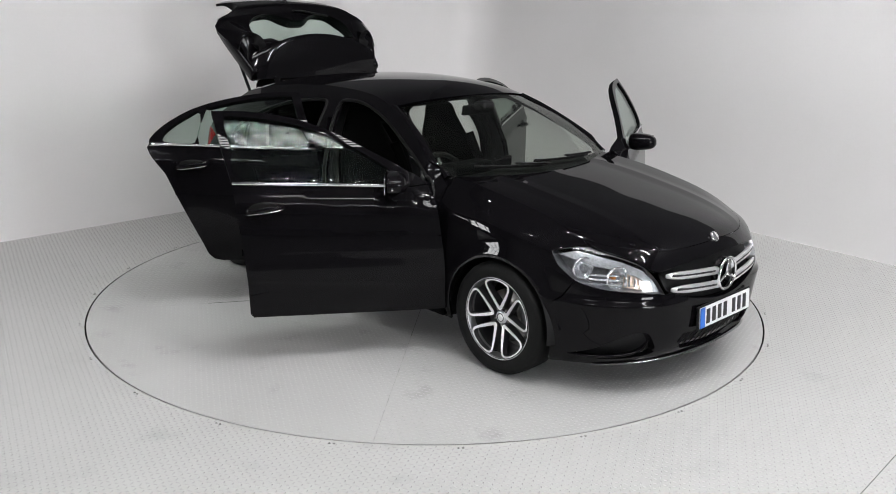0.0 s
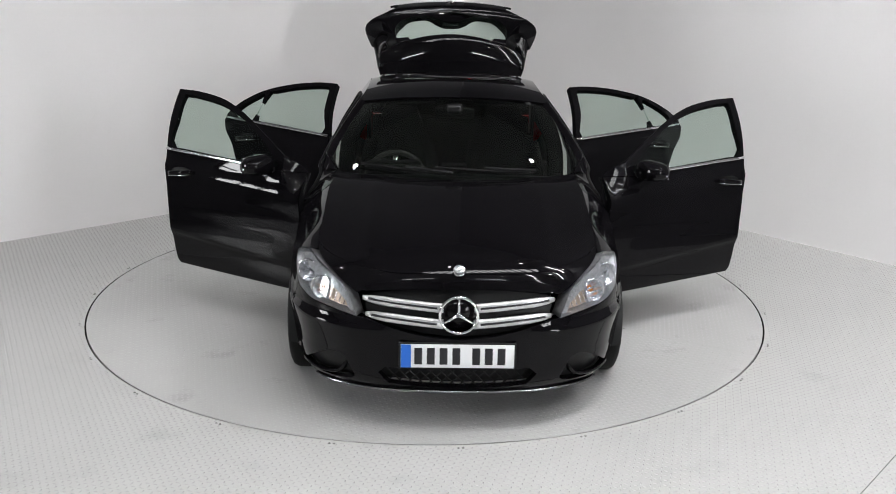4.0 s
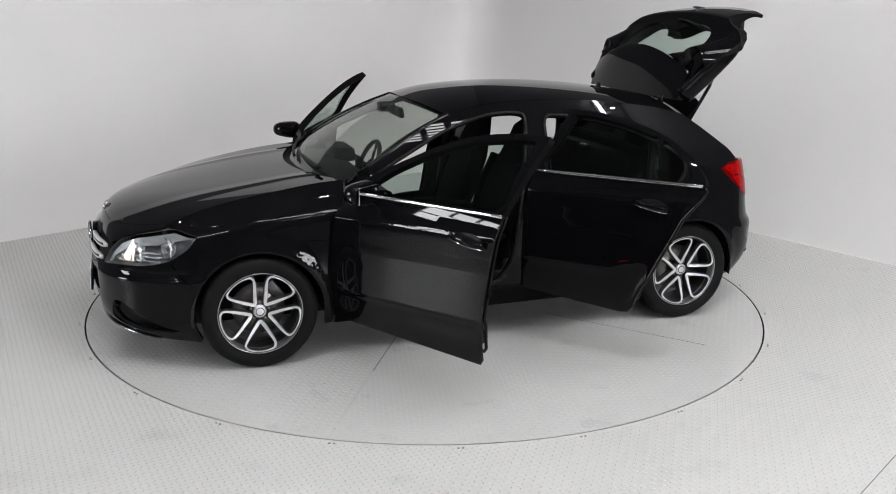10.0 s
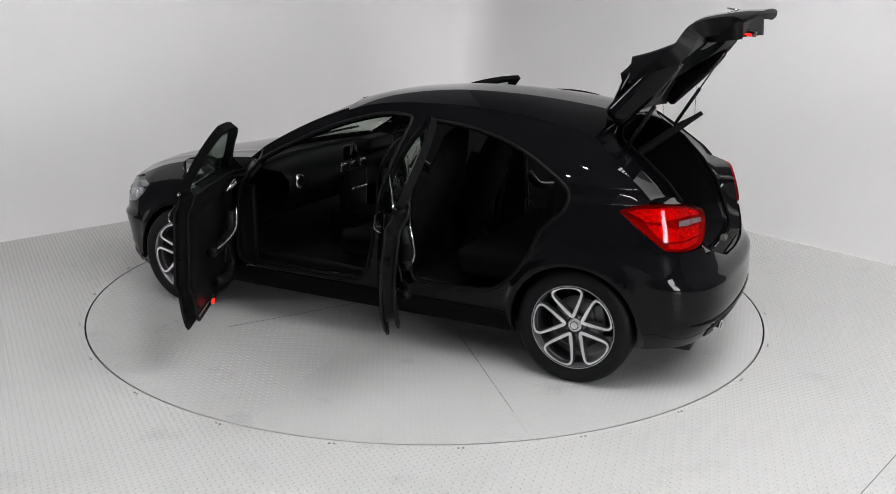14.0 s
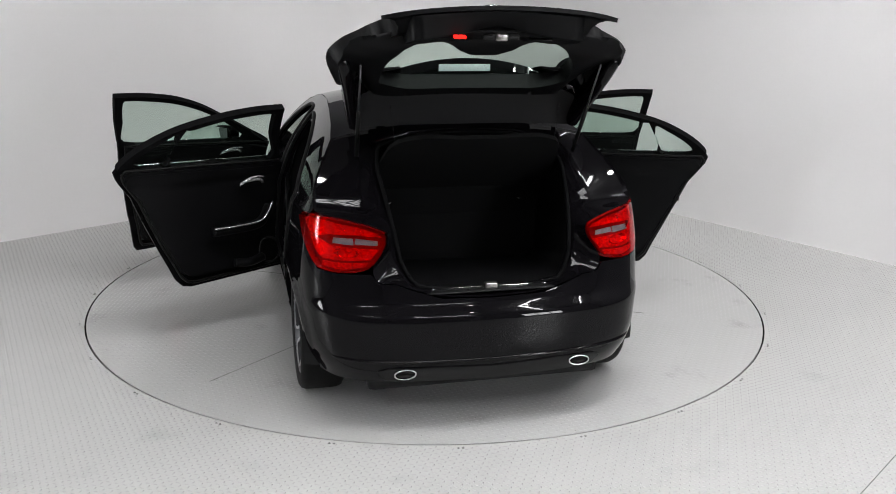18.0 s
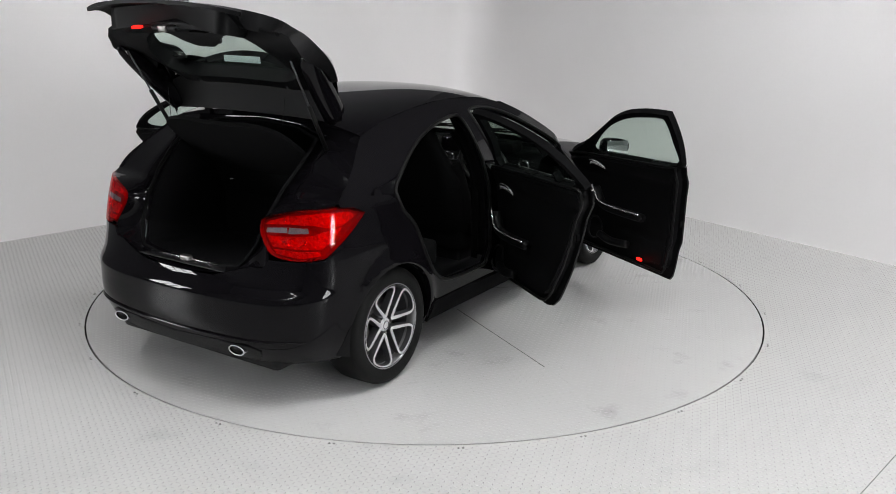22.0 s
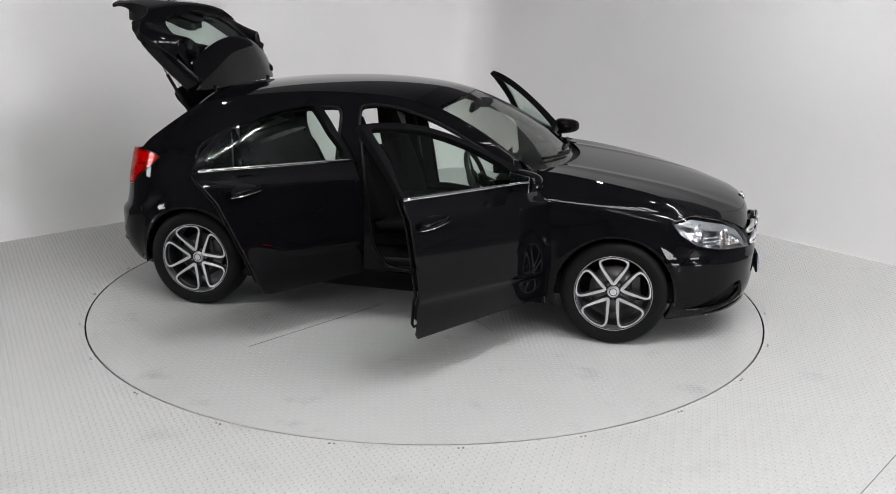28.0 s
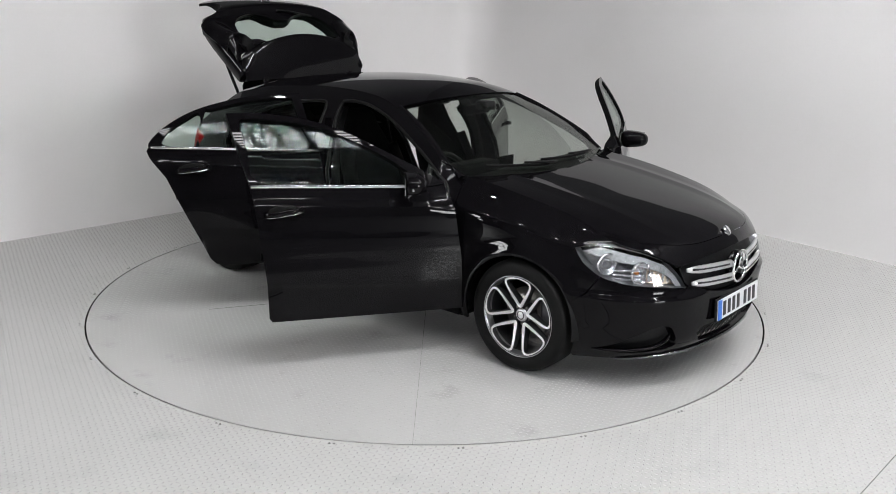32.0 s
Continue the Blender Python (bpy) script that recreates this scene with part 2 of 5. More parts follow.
def lathe(name, profile, mats, n=48, axis="y", index=None):
    """A profile of (radius, along) turned round an axis."""
    rows = []
    for r, h in profile:
        row = []
        for i in range(n):
            a = 2 * math.pi * i / n
            c, s = r * math.cos(a), r * math.sin(a)
            row.append((c, h, s) if axis == "y" else (c, s, h) if axis == "z" else (h, c, s))
        rows.append(row)
    me = strip(name, rows, mats, True)
    if index:
        me.polygons.foreach_set("material_index", [index[i // n] for i in range(len(me.polygons))])
    return me


def merged(name, meshes, mats=None):
    """Several pieces of one part as one mesh."""
    bm = bmesh.new()
    mats_all = []
    for me in meshes:
        base = len(bm.faces)
        off = []
        for m in me.materials:
            if m not in mats_all:
                mats_all.append(m)
            off.append(mats_all.index(m))
        bm.from_mesh(me)
        bm.faces.ensure_lookup_table()
        for f in bm.faces[base:]:
            f.material_index = off[f.material_index] if off else 0
    out = bpy.data.meshes.new(name)
    bm.to_mesh(out)
    bm.free()
    for m in mats_all:
        out.materials.append(m)
    return out


def empty(name, at=None, parent=None):
    ob = new(name)
    if parent is not None:
        ob.parent = parent
    if at is not None:
        ob.matrix_basis = at
    return ob


# ---- the car's surfaces: x ahead, y to its left, z up, from the middle of the wheelbase ----
def spline(pts):
    """Natural cubic through rows of (parameter, value, ...)."""
    a = np.array(pts, float)
    t, v = a[:, 0], a[:, 1:]
    n, h = len(t), np.diff(a[:, 0])
    A, b = np.eye(n), np.zeros_like(v)
    for i in range(1, n - 1):
        A[i, i - 1:i + 2] = h[i - 1], 2 * (h[i - 1] + h[i]), h[i]
        b[i] = 6 * ((v[i + 1] - v[i]) / h[i] - (v[i] - v[i - 1]) / h[i - 1])
    m = np.linalg.solve(A, b)

    def at(x):
        x = np.clip(np.asarray(x, float), t[0], t[-1])
        i = np.clip(np.searchsorted(t, x) - 1, 0, n - 2)
        d, e, k = (x - t[i])[..., None], (t[i + 1] - x)[..., None], h[i][..., None]
        return (m[i] * e ** 3 + m[i + 1] * d ** 3) / (6 * k) + (v[i] / k - m[i] * k / 6) * e + (v[i + 1] / k - m[i + 1] * k / 6) * d
    return at


PLAN = [(-2.075, 0), (-2.062, .30), (-2.02, .55), (-1.935, .722), (-1.80, .826), (-1.6, .874), (-1.35, .889), (-1, .890), (-.5, .89), (0, .89),
        (.5, .888), (1, .884), (1.35, .872), (1.6, .843), (1.8, .795), (1.97, .70), (2.09, .56), (2.165, .40), (2.202, .2), (2.215, 0)]
_full = [(x, -y) for x, y in PLAN[2:0:-1]] + PLAN + [(x, -y) for x, y in PLAN[-2:-4:-1]]
_chord = np.concatenate([[0], np.cumsum(np.hypot(*np.diff(np.array(_full), axis=0).T))])
_plan = spline([(c, *p) for c, p in zip(_chord, _full)])
_u = np.linspace(_chord[2], _chord[-3], 1500)
_xy = _plan(_u)
_s = np.concatenate([[0], np.cumsum(np.hypot(*np.diff(_xy, axis=0).T))])
_s -= np.interp(0, _xy[:, 0], _s)
S_REAR, S_FRONT = _s[0], _s[-1]
_tan = np.gradient(_xy, _s, axis=0)
_tan /= np.linalg.norm(_tan, axis=1)[:, None]


def S(x):
    """The distance along the plan of the side at x."""
    return np.interp(x, _xy[:, 0], _s)


BELT = [(-2.1, 1.10), (-1.3, 1.085), (-.2, 1.035), (.7, .985), (2.2, .94)]
side_in = spline([(.1, .10), (.17, .075), (.22, .052), (.3, .026), (.42, .010), (.55, 0), (.68, .004), (.78, .014), (.88, .032), (.98, .060), (1.06, .09)])
nose_in = spline([(.1, .16), (.17, .085), (.23, .035), (.32, .006), (.45, 0), (.56, .006), (.64, .028), (.70, .055), (.76, .085), (.82, .14), (.9, .25)])
tail_in = spline([(.1, .22), (.2, .12), (.28, .05), (.36, .01), (.46, 0), (.54, .004), (.585, .010), (.605, .024), (.63, .046), (.66, .06), (.70, .072), (.8, .092), (.95, .135), (1.05, .182), (1.12, .245), (1.2, .33), (1.3, .435), (1.4, .55)])


LINE_X, LINE_Z = [-1.8, -1.6, -1.17, -.34, .18, .52, .9, 1.7], [.998, .998, .982, .936, .902, .880, .858, .80]


LOW_X, LOW_Z = [-1.0, .9], [.575, .445]


def shoulder_rows():
    """Rows of points at the foot, on the ridge and under the shoulder line, along the side."""
    xs = np.linspace(-1.75, 1.55, 64)
    zs = np.interp(xs, LINE_X, LINE_Z)
    low = np.linspace(-.95, .92, 40)
    foot = [[(float(a), float(b) + d) for a, b in zip(S(low), np.interp(low, LOW_X, LOW_Z))] for d in (.014, 0, -.017, -.036)]
    return foot + [[(float(a), float(b) + d) for a, b in zip(S(xs), zs)] for d in (.041, .033, .019, .004, -.004, -.016)]


def body(s, z):
    """The shell round the car at distance s along the plan and height z."""
    s, z = np.asarray(s, float), np.asarray(z, float)
    sign = 1.0
    x, y = np.interp(s, _s, _xy[:, 0]), np.interp(s, _s, _xy[:, 1])
    tx, ty = np.interp(s, _s, _tan[:, 0]), np.interp(s, _s, _tan[:, 1])
    nx, ny = -ty, tx
    belt = np.interp(x, [b[0] for b in BELT], [b[1] for b in BELT])
    zb = z - (belt - 1.0)
    low = side_in(np.minimum(zb, 1.0))[..., 0]
    up = np.maximum(zb - 1.0, 0)
    side = low + .40 * up + .72 * up ** 2
    side = side + .13 * up * np.clip((-.65 - x) / .7, 0, 1.15) ** 2
    # the wing rolls over towards the bonnet
    top = np.interp(x, [.8, 1.16, 1.5, 1.7, 1.9], [1.005, .965, .905, .87, .82])
    roll = np.clip((z - top + .17) / .17, 0, 1.2) ** 2 * .11 * np.clip((x - .72) / .12, 0, 1)
    # lips of the wheel arches
    lip = 0
    for cx in (1.35, -1.35):
        r = np.hypot(x - cx, z - .312)
        lip = lip + .016 * np.exp(-((r - .36) / .045) ** 2)
    # pressed lines along the flanks: the shoulder line and a lower one that rises to the back
    line = np.interp(x, LINE_X, LINE_Z)
    press = np.where(z > line, np.clip(1 - (z - line) / .038, 0, 1), np.clip(1 - (line - z) / .13, 0, 1) ** 1.4)
    lip = lip + .0125 * press * np.clip((np.where(x < 0, 1.85, 1.62) - np.abs(x)) / .35, 0, 1)
    low_line = np.interp(x, LOW_X, LOW_Z)
    crease = np.where(z > low_line, np.clip(1 - (z - low_line) / .14, 0, 1) ** 1.4, np.clip(1 - (low_line - z) / .035, 0, 1))
    lip = lip + .014 * crease * np.clip((.98 - np.abs(x)) / .3, 0, 1)
    # a ledge across the cheeks of the front bumper, under the lamps
    edge = np.clip((x - 1.50) / .35, 0, 1) * np.clip((np.abs(y) - .28) / .25, 0, 1)
    edge = edge * edge * (3 - 2 * edge)
    cheek = np.where(z > .515, np.clip(1 - (z - .515) / .030, 0, 1), np.clip(1 - (.515 - z) / .16, 0, 1) ** 1.5) * .020 * edge
    wn, wt = np.clip(nx, 0, 1) ** 1.5 * (x > 0), np.clip(-nx, 0, 1) ** 1.5 * (x < 0)
    d = (side + roll) * (1 - wn - wt) + nose_in(z)[..., 0] * wn + tail_in(z)[..., 0] * wt - lip * (1 - wn - wt) - cheek
    return np.stack([x - nx * d, y - ny * d * sign, z + 0 * s], -1)


def nose(u, z):
    """The shell across the front: u metres to the left of its middle."""
    p = body(S_FRONT - np.abs(u), z)
    return p * np.stack([1 + 0 * u, np.where(np.asarray(u) < 0, -1, 1), 1 + 0 * u], -1)


def tail(u, z):
    """The shell across the back: u metres to the left of its middle."""
    p = body(S_REAR + np.abs(u), z)
    return p * np.stack([1 + 0 * u, np.where(np.asarray(u) < 0, -1, 1), 1 + 0 * u], -1)


def loft(middle, edge, power=2.2):
    """A crowned surface: u from side to side (-1 to 1), w along (0 to 1); middle gives x, z, edge gives x, y, z."""
    k = np.linspace(0, 1, len(middle))
    c = spline([(t, *p) for t, p in zip(k, middle)])
    e = spline([(t, *p) for t, p in zip(np.linspace(0, 1, len(edge)), edge)])

    def at(u, w):
        u, w = np.asarray(u, float), np.asarray(w, float)
        m, b, a = c(w), e(w), np.abs(u)
        return np.stack([m[..., 0] + (b[..., 0] - m[..., 0]) * a ** 2, b[..., 1] * u, m[..., 1] + (b[..., 2] - m[..., 1]) * a ** power], -1)
    return at


# the line along the top of the body's side, from the cowl over the doors to the tailgate
RAIL = [(.84, 1.0), (.72, 1.07), (.6, 1.14), (.45, 1.22), (.33, 1.28), (.2, 1.33), (.05, 1.372), (-.15, 1.398), (-.5, 1.408), (-.85, 1.388), (-1.17, 1.348), (-1.36, 1.305)]
WING_TOP = [(.85, 1.0), (1.0, .988), (1.16, .967), (1.34, .938), (1.5, .908), (1.65, .872), (1.80, .822), (1.92, .782), (2.06, .753), (2.18, .708), (2.26, .675)]


def on_side(pts):
    a = np.array(pts, float)
    return body(S(a[:, 0]) if a[0, 0] < 1.4 and a[-1, 0] < 1.4 else a[:, 0], a[:, 1])


plain_hood = loft([(1.05, .990), (1.2, .973), (1.35, .953), (1.5, .931), (1.64, .910), (1.78, .886), (1.91, .860), (2.01, .832), (2.085, .800), (2.13, .757), (2.15, .705)], on_side(WING_TOP))


def hood_surface(u, w):
    """The bonnet with a soft crease along each side."""
    u, w = np.asarray(u, float), np.asarray(w, float)
    p = plain_hood(u, w)
    ridge = .0042 * np.clip(1 - np.abs(np.abs(u) - .64) / .13, 0, 1) ** 1.4 * np.clip((.95 - w) / .3, 0, 1)
    return p + np.stack([0 * ridge, 0 * ridge, ridge], -1)


roof_surface = loft([(.30, 1.378), (.15, 1.416), (-.02, 1.441), (-.25, 1.457), (-.52, 1.458), (-.82, 1.445), (-1.12, 1.416), (-1.37, 1.378)],
                    on_side([(.2, 1.33), (.05, 1.372), (-.15, 1.398), (-.38, 1.407), (-.62, 1.405), (-.9, 1.383), (-1.15, 1.351), (-1.36, 1.305)]), 2.6)


def screen_surface(u, v):
    """Windscreen: u from side to side (-1 to 1), v from the cowl to the roof (0 to 1)."""
    u, v = np.asarray(u, float), np.asarray(v, float)
    y = u * (.765 + (.568 - .765) * v)
    x0, x1 = 1.0 - .17 * u ** 2, .302 - .095 * u ** 2
    z0, z1 = .975 + .020 * u ** 2, 1.374 - .040 * u ** 2
    bow = .035 * np.sin(np.pi * v)
    return np.stack([x0 + (x1 - x0) * v + bow * .45, y, z0 + (z1 - z0) * v + bow * .8], -1)


# ---- the hall ----
R_TABLE = 2.247
CORNER = np.array([.43, 4.89])
WL, WR = np.array([-.722, -.692]), np.array([.616, -.788])
LONG = 13.5


def wall(name, a, b, height=6.9, base=-.02, thick=.2, away=1, mat=WALL, label="smooth white painted studio wall"):
    a, b = np.array(a, float), np.array(b, float)
    d = (b - a) / np.linalg.norm(b - a)
    n = np.array([-d[1], d[0]]) * away * thick
    verts = [(*a, base), (*b, base), (*(b + n), base), (*(a + n), base), (*a, height), (*b, height), (*(b + n), height), (*(a + n), height)]
    faces = [(0, 1, 5, 4), (1, 2, 6, 5), (2, 3, 7, 6), (3, 0, 4, 7), (4, 5, 6, 7), (3, 2, 1, 0)]
    me = mesh_of(name, verts, faces, [mat], None, False)
    return tagged(part(name, me), label, "wall", kind="structure")


LEFT_END, RIGHT_END = CORNER + WL * LONG, CORNER + WR * LONG
NEAR = LEFT_END + WR * LONG
WHITE = 6.1
# the white ends just above the view, so the car reflects less of it
PAINTED = 2.4
wall("wall_west", CORNER, CORNER + WL * WHITE, PAINTED, away=-1)
wall("wall_east", CORNER, CORNER + WR * WHITE, PAINTED, away=1)
# unseen dark upper walls, added to darken what bonnet and pillars reflect
wall("wall_upper_west", CORNER, CORNER + WL * WHITE, 6.9, PAINTED, away=-1, mat=FARWALL, label="unseen dark upper wall, added to darken reflections in the car")
wall("wall_upper_east", CORNER, CORNER + WR * WHITE, 6.9, PAINTED, away=1, mat=FARWALL, label="unseen dark upper wall, added to darken reflections in the car")
wall("wall_far_west", CORNER + WL * WHITE, LEFT_END, away=-1, mat=FARWALL, label="dark grey clad wall of the hall")
wall("wall_far_east", CORNER + WR * WHITE, RIGHT_END, away=1, mat=FARWALL, label="dark grey clad wall of the hall")
wall("wall_south_west", LEFT_END, NEAR, away=-1, mat=FARWALL, label="dark grey clad wall of the hall")
wall("wall_south_east", RIGHT_END, NEAR, away=1, mat=FARWALL, label="dark grey clad wall of the hall")

# the corner is rounded off by a tall cove
a, b = CORNER + WL * .55, CORNER + WR * .55
bend = [tuple(a * (1 - f) ** 2 + CORNER * 2 * f * (1 - f) + b * f * f) for f in np.linspace(0, 1, 17)]
me = strip("wall_cove", [[(*q, 0) for q in bend], [(*q, PAINTED) for q in bend]], [WALL])
tagged(part("wall_cove", me), "rounded white plaster corner between the walls", "wall", kind="structure")

# ceiling with its beams, one mesh
cv = [(*(CORNER + (.0, .3)), 6.9), (*(LEFT_END + (-.3, 0)), 6.9), (*(NEAR + (0, -.3)), 6.9), (*(RIGHT_END + (.3, 0)), 6.9)]
cv += [(x, y, 7.1) for x, y, _ in cv]
ceiling = part("ceiling", mesh_of("ceiling", cv, [(0, 1, 2, 3), (7, 6, 5, 4), (0, 4, 5, 1), (1, 5, 6, 2), (2, 6, 7, 3), (3, 7, 4, 0)], [CEIL], None, False))
tagged(ceiling, "plain grey painted hall ceiling", "ceiling", kind="structure")


def ring_rows(radii_z, n=160):
    return [[(r * math.cos(2 * math.pi * i / n), r * math.sin(2 * math.pi * i / n), z) for i in range(n)] for r, z in radii_z]


# floor: one sheet of steel with a round opening, and the rim that goes down into the pit
N = 160
square = []
for i in range(N):
    a = 2 * math.pi * i / N
    k = 1 / max(abs(math.cos(a)), abs(math.sin(a)))
    square.append((16 * k * math.cos(a), 16 * k * math.sin(a), 0))
rows = ring_rows([(R_TABLE + .0060, -.12), (R_TABLE + .0060, -.002), (R_TABLE + .0070, 0), (2.9, 0), (4.2, 0)], N) + [square]
me = strip("floor", rows, [FLOOR, PIT], True, False)
me.polygons.foreach_set("material_index", [1 if i < N else 0 for i in range(len(me.polygons))])
floor = tagged(part("floor", me), "light grey painted steel tread-plate floor, scuffed", "floor", kind="structure")
me = strip("pit", ring_rows([(.01, -.12), (R_TABLE + .05, -.12)], 64), [PIT], True, False)
pit = part("pit", me, floor, "dark gap under the turntable")


def treads(name, mats, keep, half, pitch=.0285, z=0.0, turn=0.0, rise=.0024):
    """Raised lozenges of a tread plate, each a low ridge, alternately turned."""
    k = int(half / pitch) + 1
    i, j = np.meshgrid(np.arange(-k, k + 1), np.arange(-k, k + 1))
    c, s = math.cos(turn), math.sin(turn)
    x, y = (i * pitch).ravel(), (j * pitch).ravel()
    x, y = x * c - y * s, x * s + y * c
    odd = ((i + j) % 2).ravel()
    ok = keep(x, y)
    x, y, odd = x[ok], y[ok], odd[ok]
    n = len(x)
    L, W, Hh = .0125, .0044, rise
    shape = np.array([(-L, 0, -.0004), (0, -W, -.0004), (L, 0, -.0004), (0, W, -.0004), (-L * .55, 0, Hh), (L * .55, 0, Hh)])
    ang = turn + np.where(odd == 1, math.pi / 4, -math.pi / 4)
    ca, sa = np.cos(ang)[:, None], np.sin(ang)[:, None]
    v = np.empty((n, 6, 3))
    v[:, :, 0] = x[:, None] + shape[:, 0] * ca - shape[:, 1] * sa
    v[:, :, 1] = y[:, None] + shape[:, 0] * sa + shape[:, 1] * ca
    v[:, :, 2] = z + shape[:, 2]
    tri = np.array([(0, 1, 4), (1, 5, 4), (1, 2, 5), (2, 3, 5), (3, 4, 5), (3, 0, 4)])
    f = (tri[None] + 6 * np.arange(n)[:, None, None]).reshape(-1, 3)
    me = bpy.data.meshes.new(name)
    me.vertices.add(6 * n)
    me.vertices.foreach_set("co", v.ravel())
    me.loops.add(f.size)
    me.loops.foreach_set("vertex_index", f.ravel().astype(np.int32))
    me.polygons.add(len(f))
    me.polygons.foreach_set("loop_start", np.arange(0, f.size, 3, dtype=np.int32))
    me.update(calc_edges=True)
    me.materials.append(mats[0])
    return me


def near_floor(x, y):
    r = np.hypot(x, y)
    seam = np.minimum(np.abs((x - 1.84) * .723 - (y + 2.65) * .69), np.abs((x - .8) * .737 + (y + 2.4) * .676))
    return (r > R_TABLE + .02) & (y > -4.6) & (seam > .006) & (y < 2.6 - .8 * np.abs(x - 0) * 0) & (np.abs(x) < 3.9)


tagged(part("tread_pattern", treads("tread_pattern", [TREAD], near_floor, 4.7, turn=radians(28)), floor, "raised lozenges of the painted tread plate"), kind="stuff")


def floor_seam(name, a, b, w=.0017, under=None):
    a, b = Vector((*a, 0)), Vector((*b, 0))
    side = (b - a).normalized().cross(Vector((0, 0, 1))) * w
    me = mesh_of(name, [a - side + Vector((0, 0, .0012)), b - side + Vector((0, 0, .0012)), b + side + Vector((0, 0, .0012)), a + side + Vector((0, 0, .0012)),
                        a - side, b - side, b + side, a + side], [(0, 3, 2, 1), (0, 1, 5, 4), (1, 2, 6, 5), (2, 3, 7, 6), (3, 0, 4, 7)], [GRIME], None, False)
    part(name, me, under or floor, "dark joint between steel plates")


floor_seam("plate_joint", (.9, -3.62), (3.45, -.98))

# darker floor of the hall around the studio corner
hv, hf = [], []
for x0, x1, y0, y1 in ((-16, -4.4, -16, 1.2), (4.4, 16, -16, 1.2), (-4.4, 4.4, -16, -4.9)):
    k = len(hv)
    hv += [(x0, y0, .004), (x1, y0, .004), (x1, y1, .004), (x0, y1, .004)]
    hf.append((k, k + 1, k + 2, k + 3))
tagged(part("hall_floor", mesh_of("hall_floor", hv, hf, [HALLFLOOR], None, False)), "dark grey concrete floor of the hall", "floor", kind="structure")

# a shallow skirting bead where wall meets floor
for nm, a, b in (("baseboard_west", CORNER, CORNER + WL * WHITE), ("baseboard_east", CORNER, CORNER + WR * WHITE)):
    d = (b - a) / np.linalg.norm(b - a)
    inw = np.array([d[1], -d[0]]) * (1 if nm.endswith("east") else -1)
    p = [(*(a + inw * .002), .002), (*(b + inw * .002), .002)]
    tagged(part(nm, tube(nm, p, flat_section(.005, .005), [WALL])), "thin white sealant bead along the wall", "baseboard", kind="structure")

# bolts round the opening
bolt = lathe("bolt", [(.001, .0022), (.0045, .0022), (.006, .0008), (.0065, -.001)], [GRIME], 10, "z")
for a in range(0, 360, 15):
    for d in (-.28, .28):
        q = radians(a + 4 + d)
        part("bolt", bolt, floor, at=pose((R_TABLE + .035) * math.cos(q), (R_TABLE + .035) * math.sin(q), 0))

# ceiling lights: long lattice panels and round spots
LIGHT_Z = 6.5


def lattice_light(x, y, w, d, pitch, across, turn=0.0, z=LIGHT_Z):
    ob = empty("ceiling_light", pose(x, y, z, 0, 0, turn))
    tagged(ob, "long white ceiling light behind a dark square lattice", "ceiling light")
    me = mesh_of("diffuser", [(-w / 2, -d / 2, .05), (w / 2, -d / 2, .05), (w / 2, d / 2, .05), (-w / 2, d / 2, .05)], [(0, 3, 2, 1)], [glow_panel], None, False)
    part("diffuser", me, ob, "glowing white diffuser")
    bars = []
    for k in range(round(w / pitch) + 1):
        bars.append(box("bar", (pitch * .28, d, .03), [TRIM], 0, (-w / 2 + k * pitch, 0, 0)))
    for k in range(round(d / across) + 1):
        bars.append(box("bar", (w, across * .34, .03), [TRIM], 0, (0, -d / 2 + k * across, .002)))
    part("lattice", merged("lattice", bars), ob, "dark square lattice")
    part("housing", box("housing", (w + .08, d + .08, .06), [TRIM], .005, (0, 0, .1)), ob)
    for sx in (-1, 1):
        part("hanger", tube("hanger", [(sx * w * .4, 0, .1), (sx * w * .4, 0, 6.9 - z)], disc_section(.01), [TRIM]), ob)
    return ob


glow_panel = glow("ceiling_light_diffuser", (.98, .985, 1), PANEL_GLOW)
lattice_light(1.15, -3.45, 5.1, 1.2, .34, .2, 28.0)

# tall frosted windows on the walls behind and beside the camera
glow_window = glow("frosted_daylight_pane", (.97, .985, 1), WINDOW_GLOW)


def hall_window(name, centre, inward, w=2.0, h=2.2, sill=.75):
    n = Vector((*inward, 0)).normalized()
    ob = empty(name, Matrix.Translation((*centre, sill + h / 2)) @ n.to_track_quat("Y", "Z").to_matrix().to_4x4())
    tagged(ob, "tall frosted hall window with dark glazing bars, bright with daylight", "window", kind="structure")
    cols, rows = 3, 4
    for i in range(cols):
        for j in range(rows):
            pw, ph = w / cols, h / rows
            part("pane", box("pane", (pw - .05, .01, ph - .05), [glow_window], 0, (-w / 2 + pw * (i + .5), .04, -h / 2 + ph * (j + .5))), ob, "bright frosted pane")
    for i in range(cols + 1):
        part("glazing_bar", box("glazing_bar", (.05, .07, h), [TRIM], .004, (-w / 2 + w / cols * i, .05, 0)), ob)
    for j in range(rows + 1):
        part("glazing_bar", box("glazing_bar", (w + .05, .066, .05), [TRIM], .004, (0, .05, -h / 2 + h / rows * j)), ob)
    part("window_sill", box("window_sill", (w + .2, .16, .04), [CEIL], .008, (0, .08, -h / 2 - .05)), ob)


d_se = (NEAR - RIGHT_END) / np.linalg.norm(NEAR - RIGHT_END)
hall_window("window_1", RIGHT_END + d_se * 3.9, (d_se[1], -d_se[0]), 1.5)
hall_window("window_2", CORNER + WL * 10.7, (-WL[1], WL[0]))

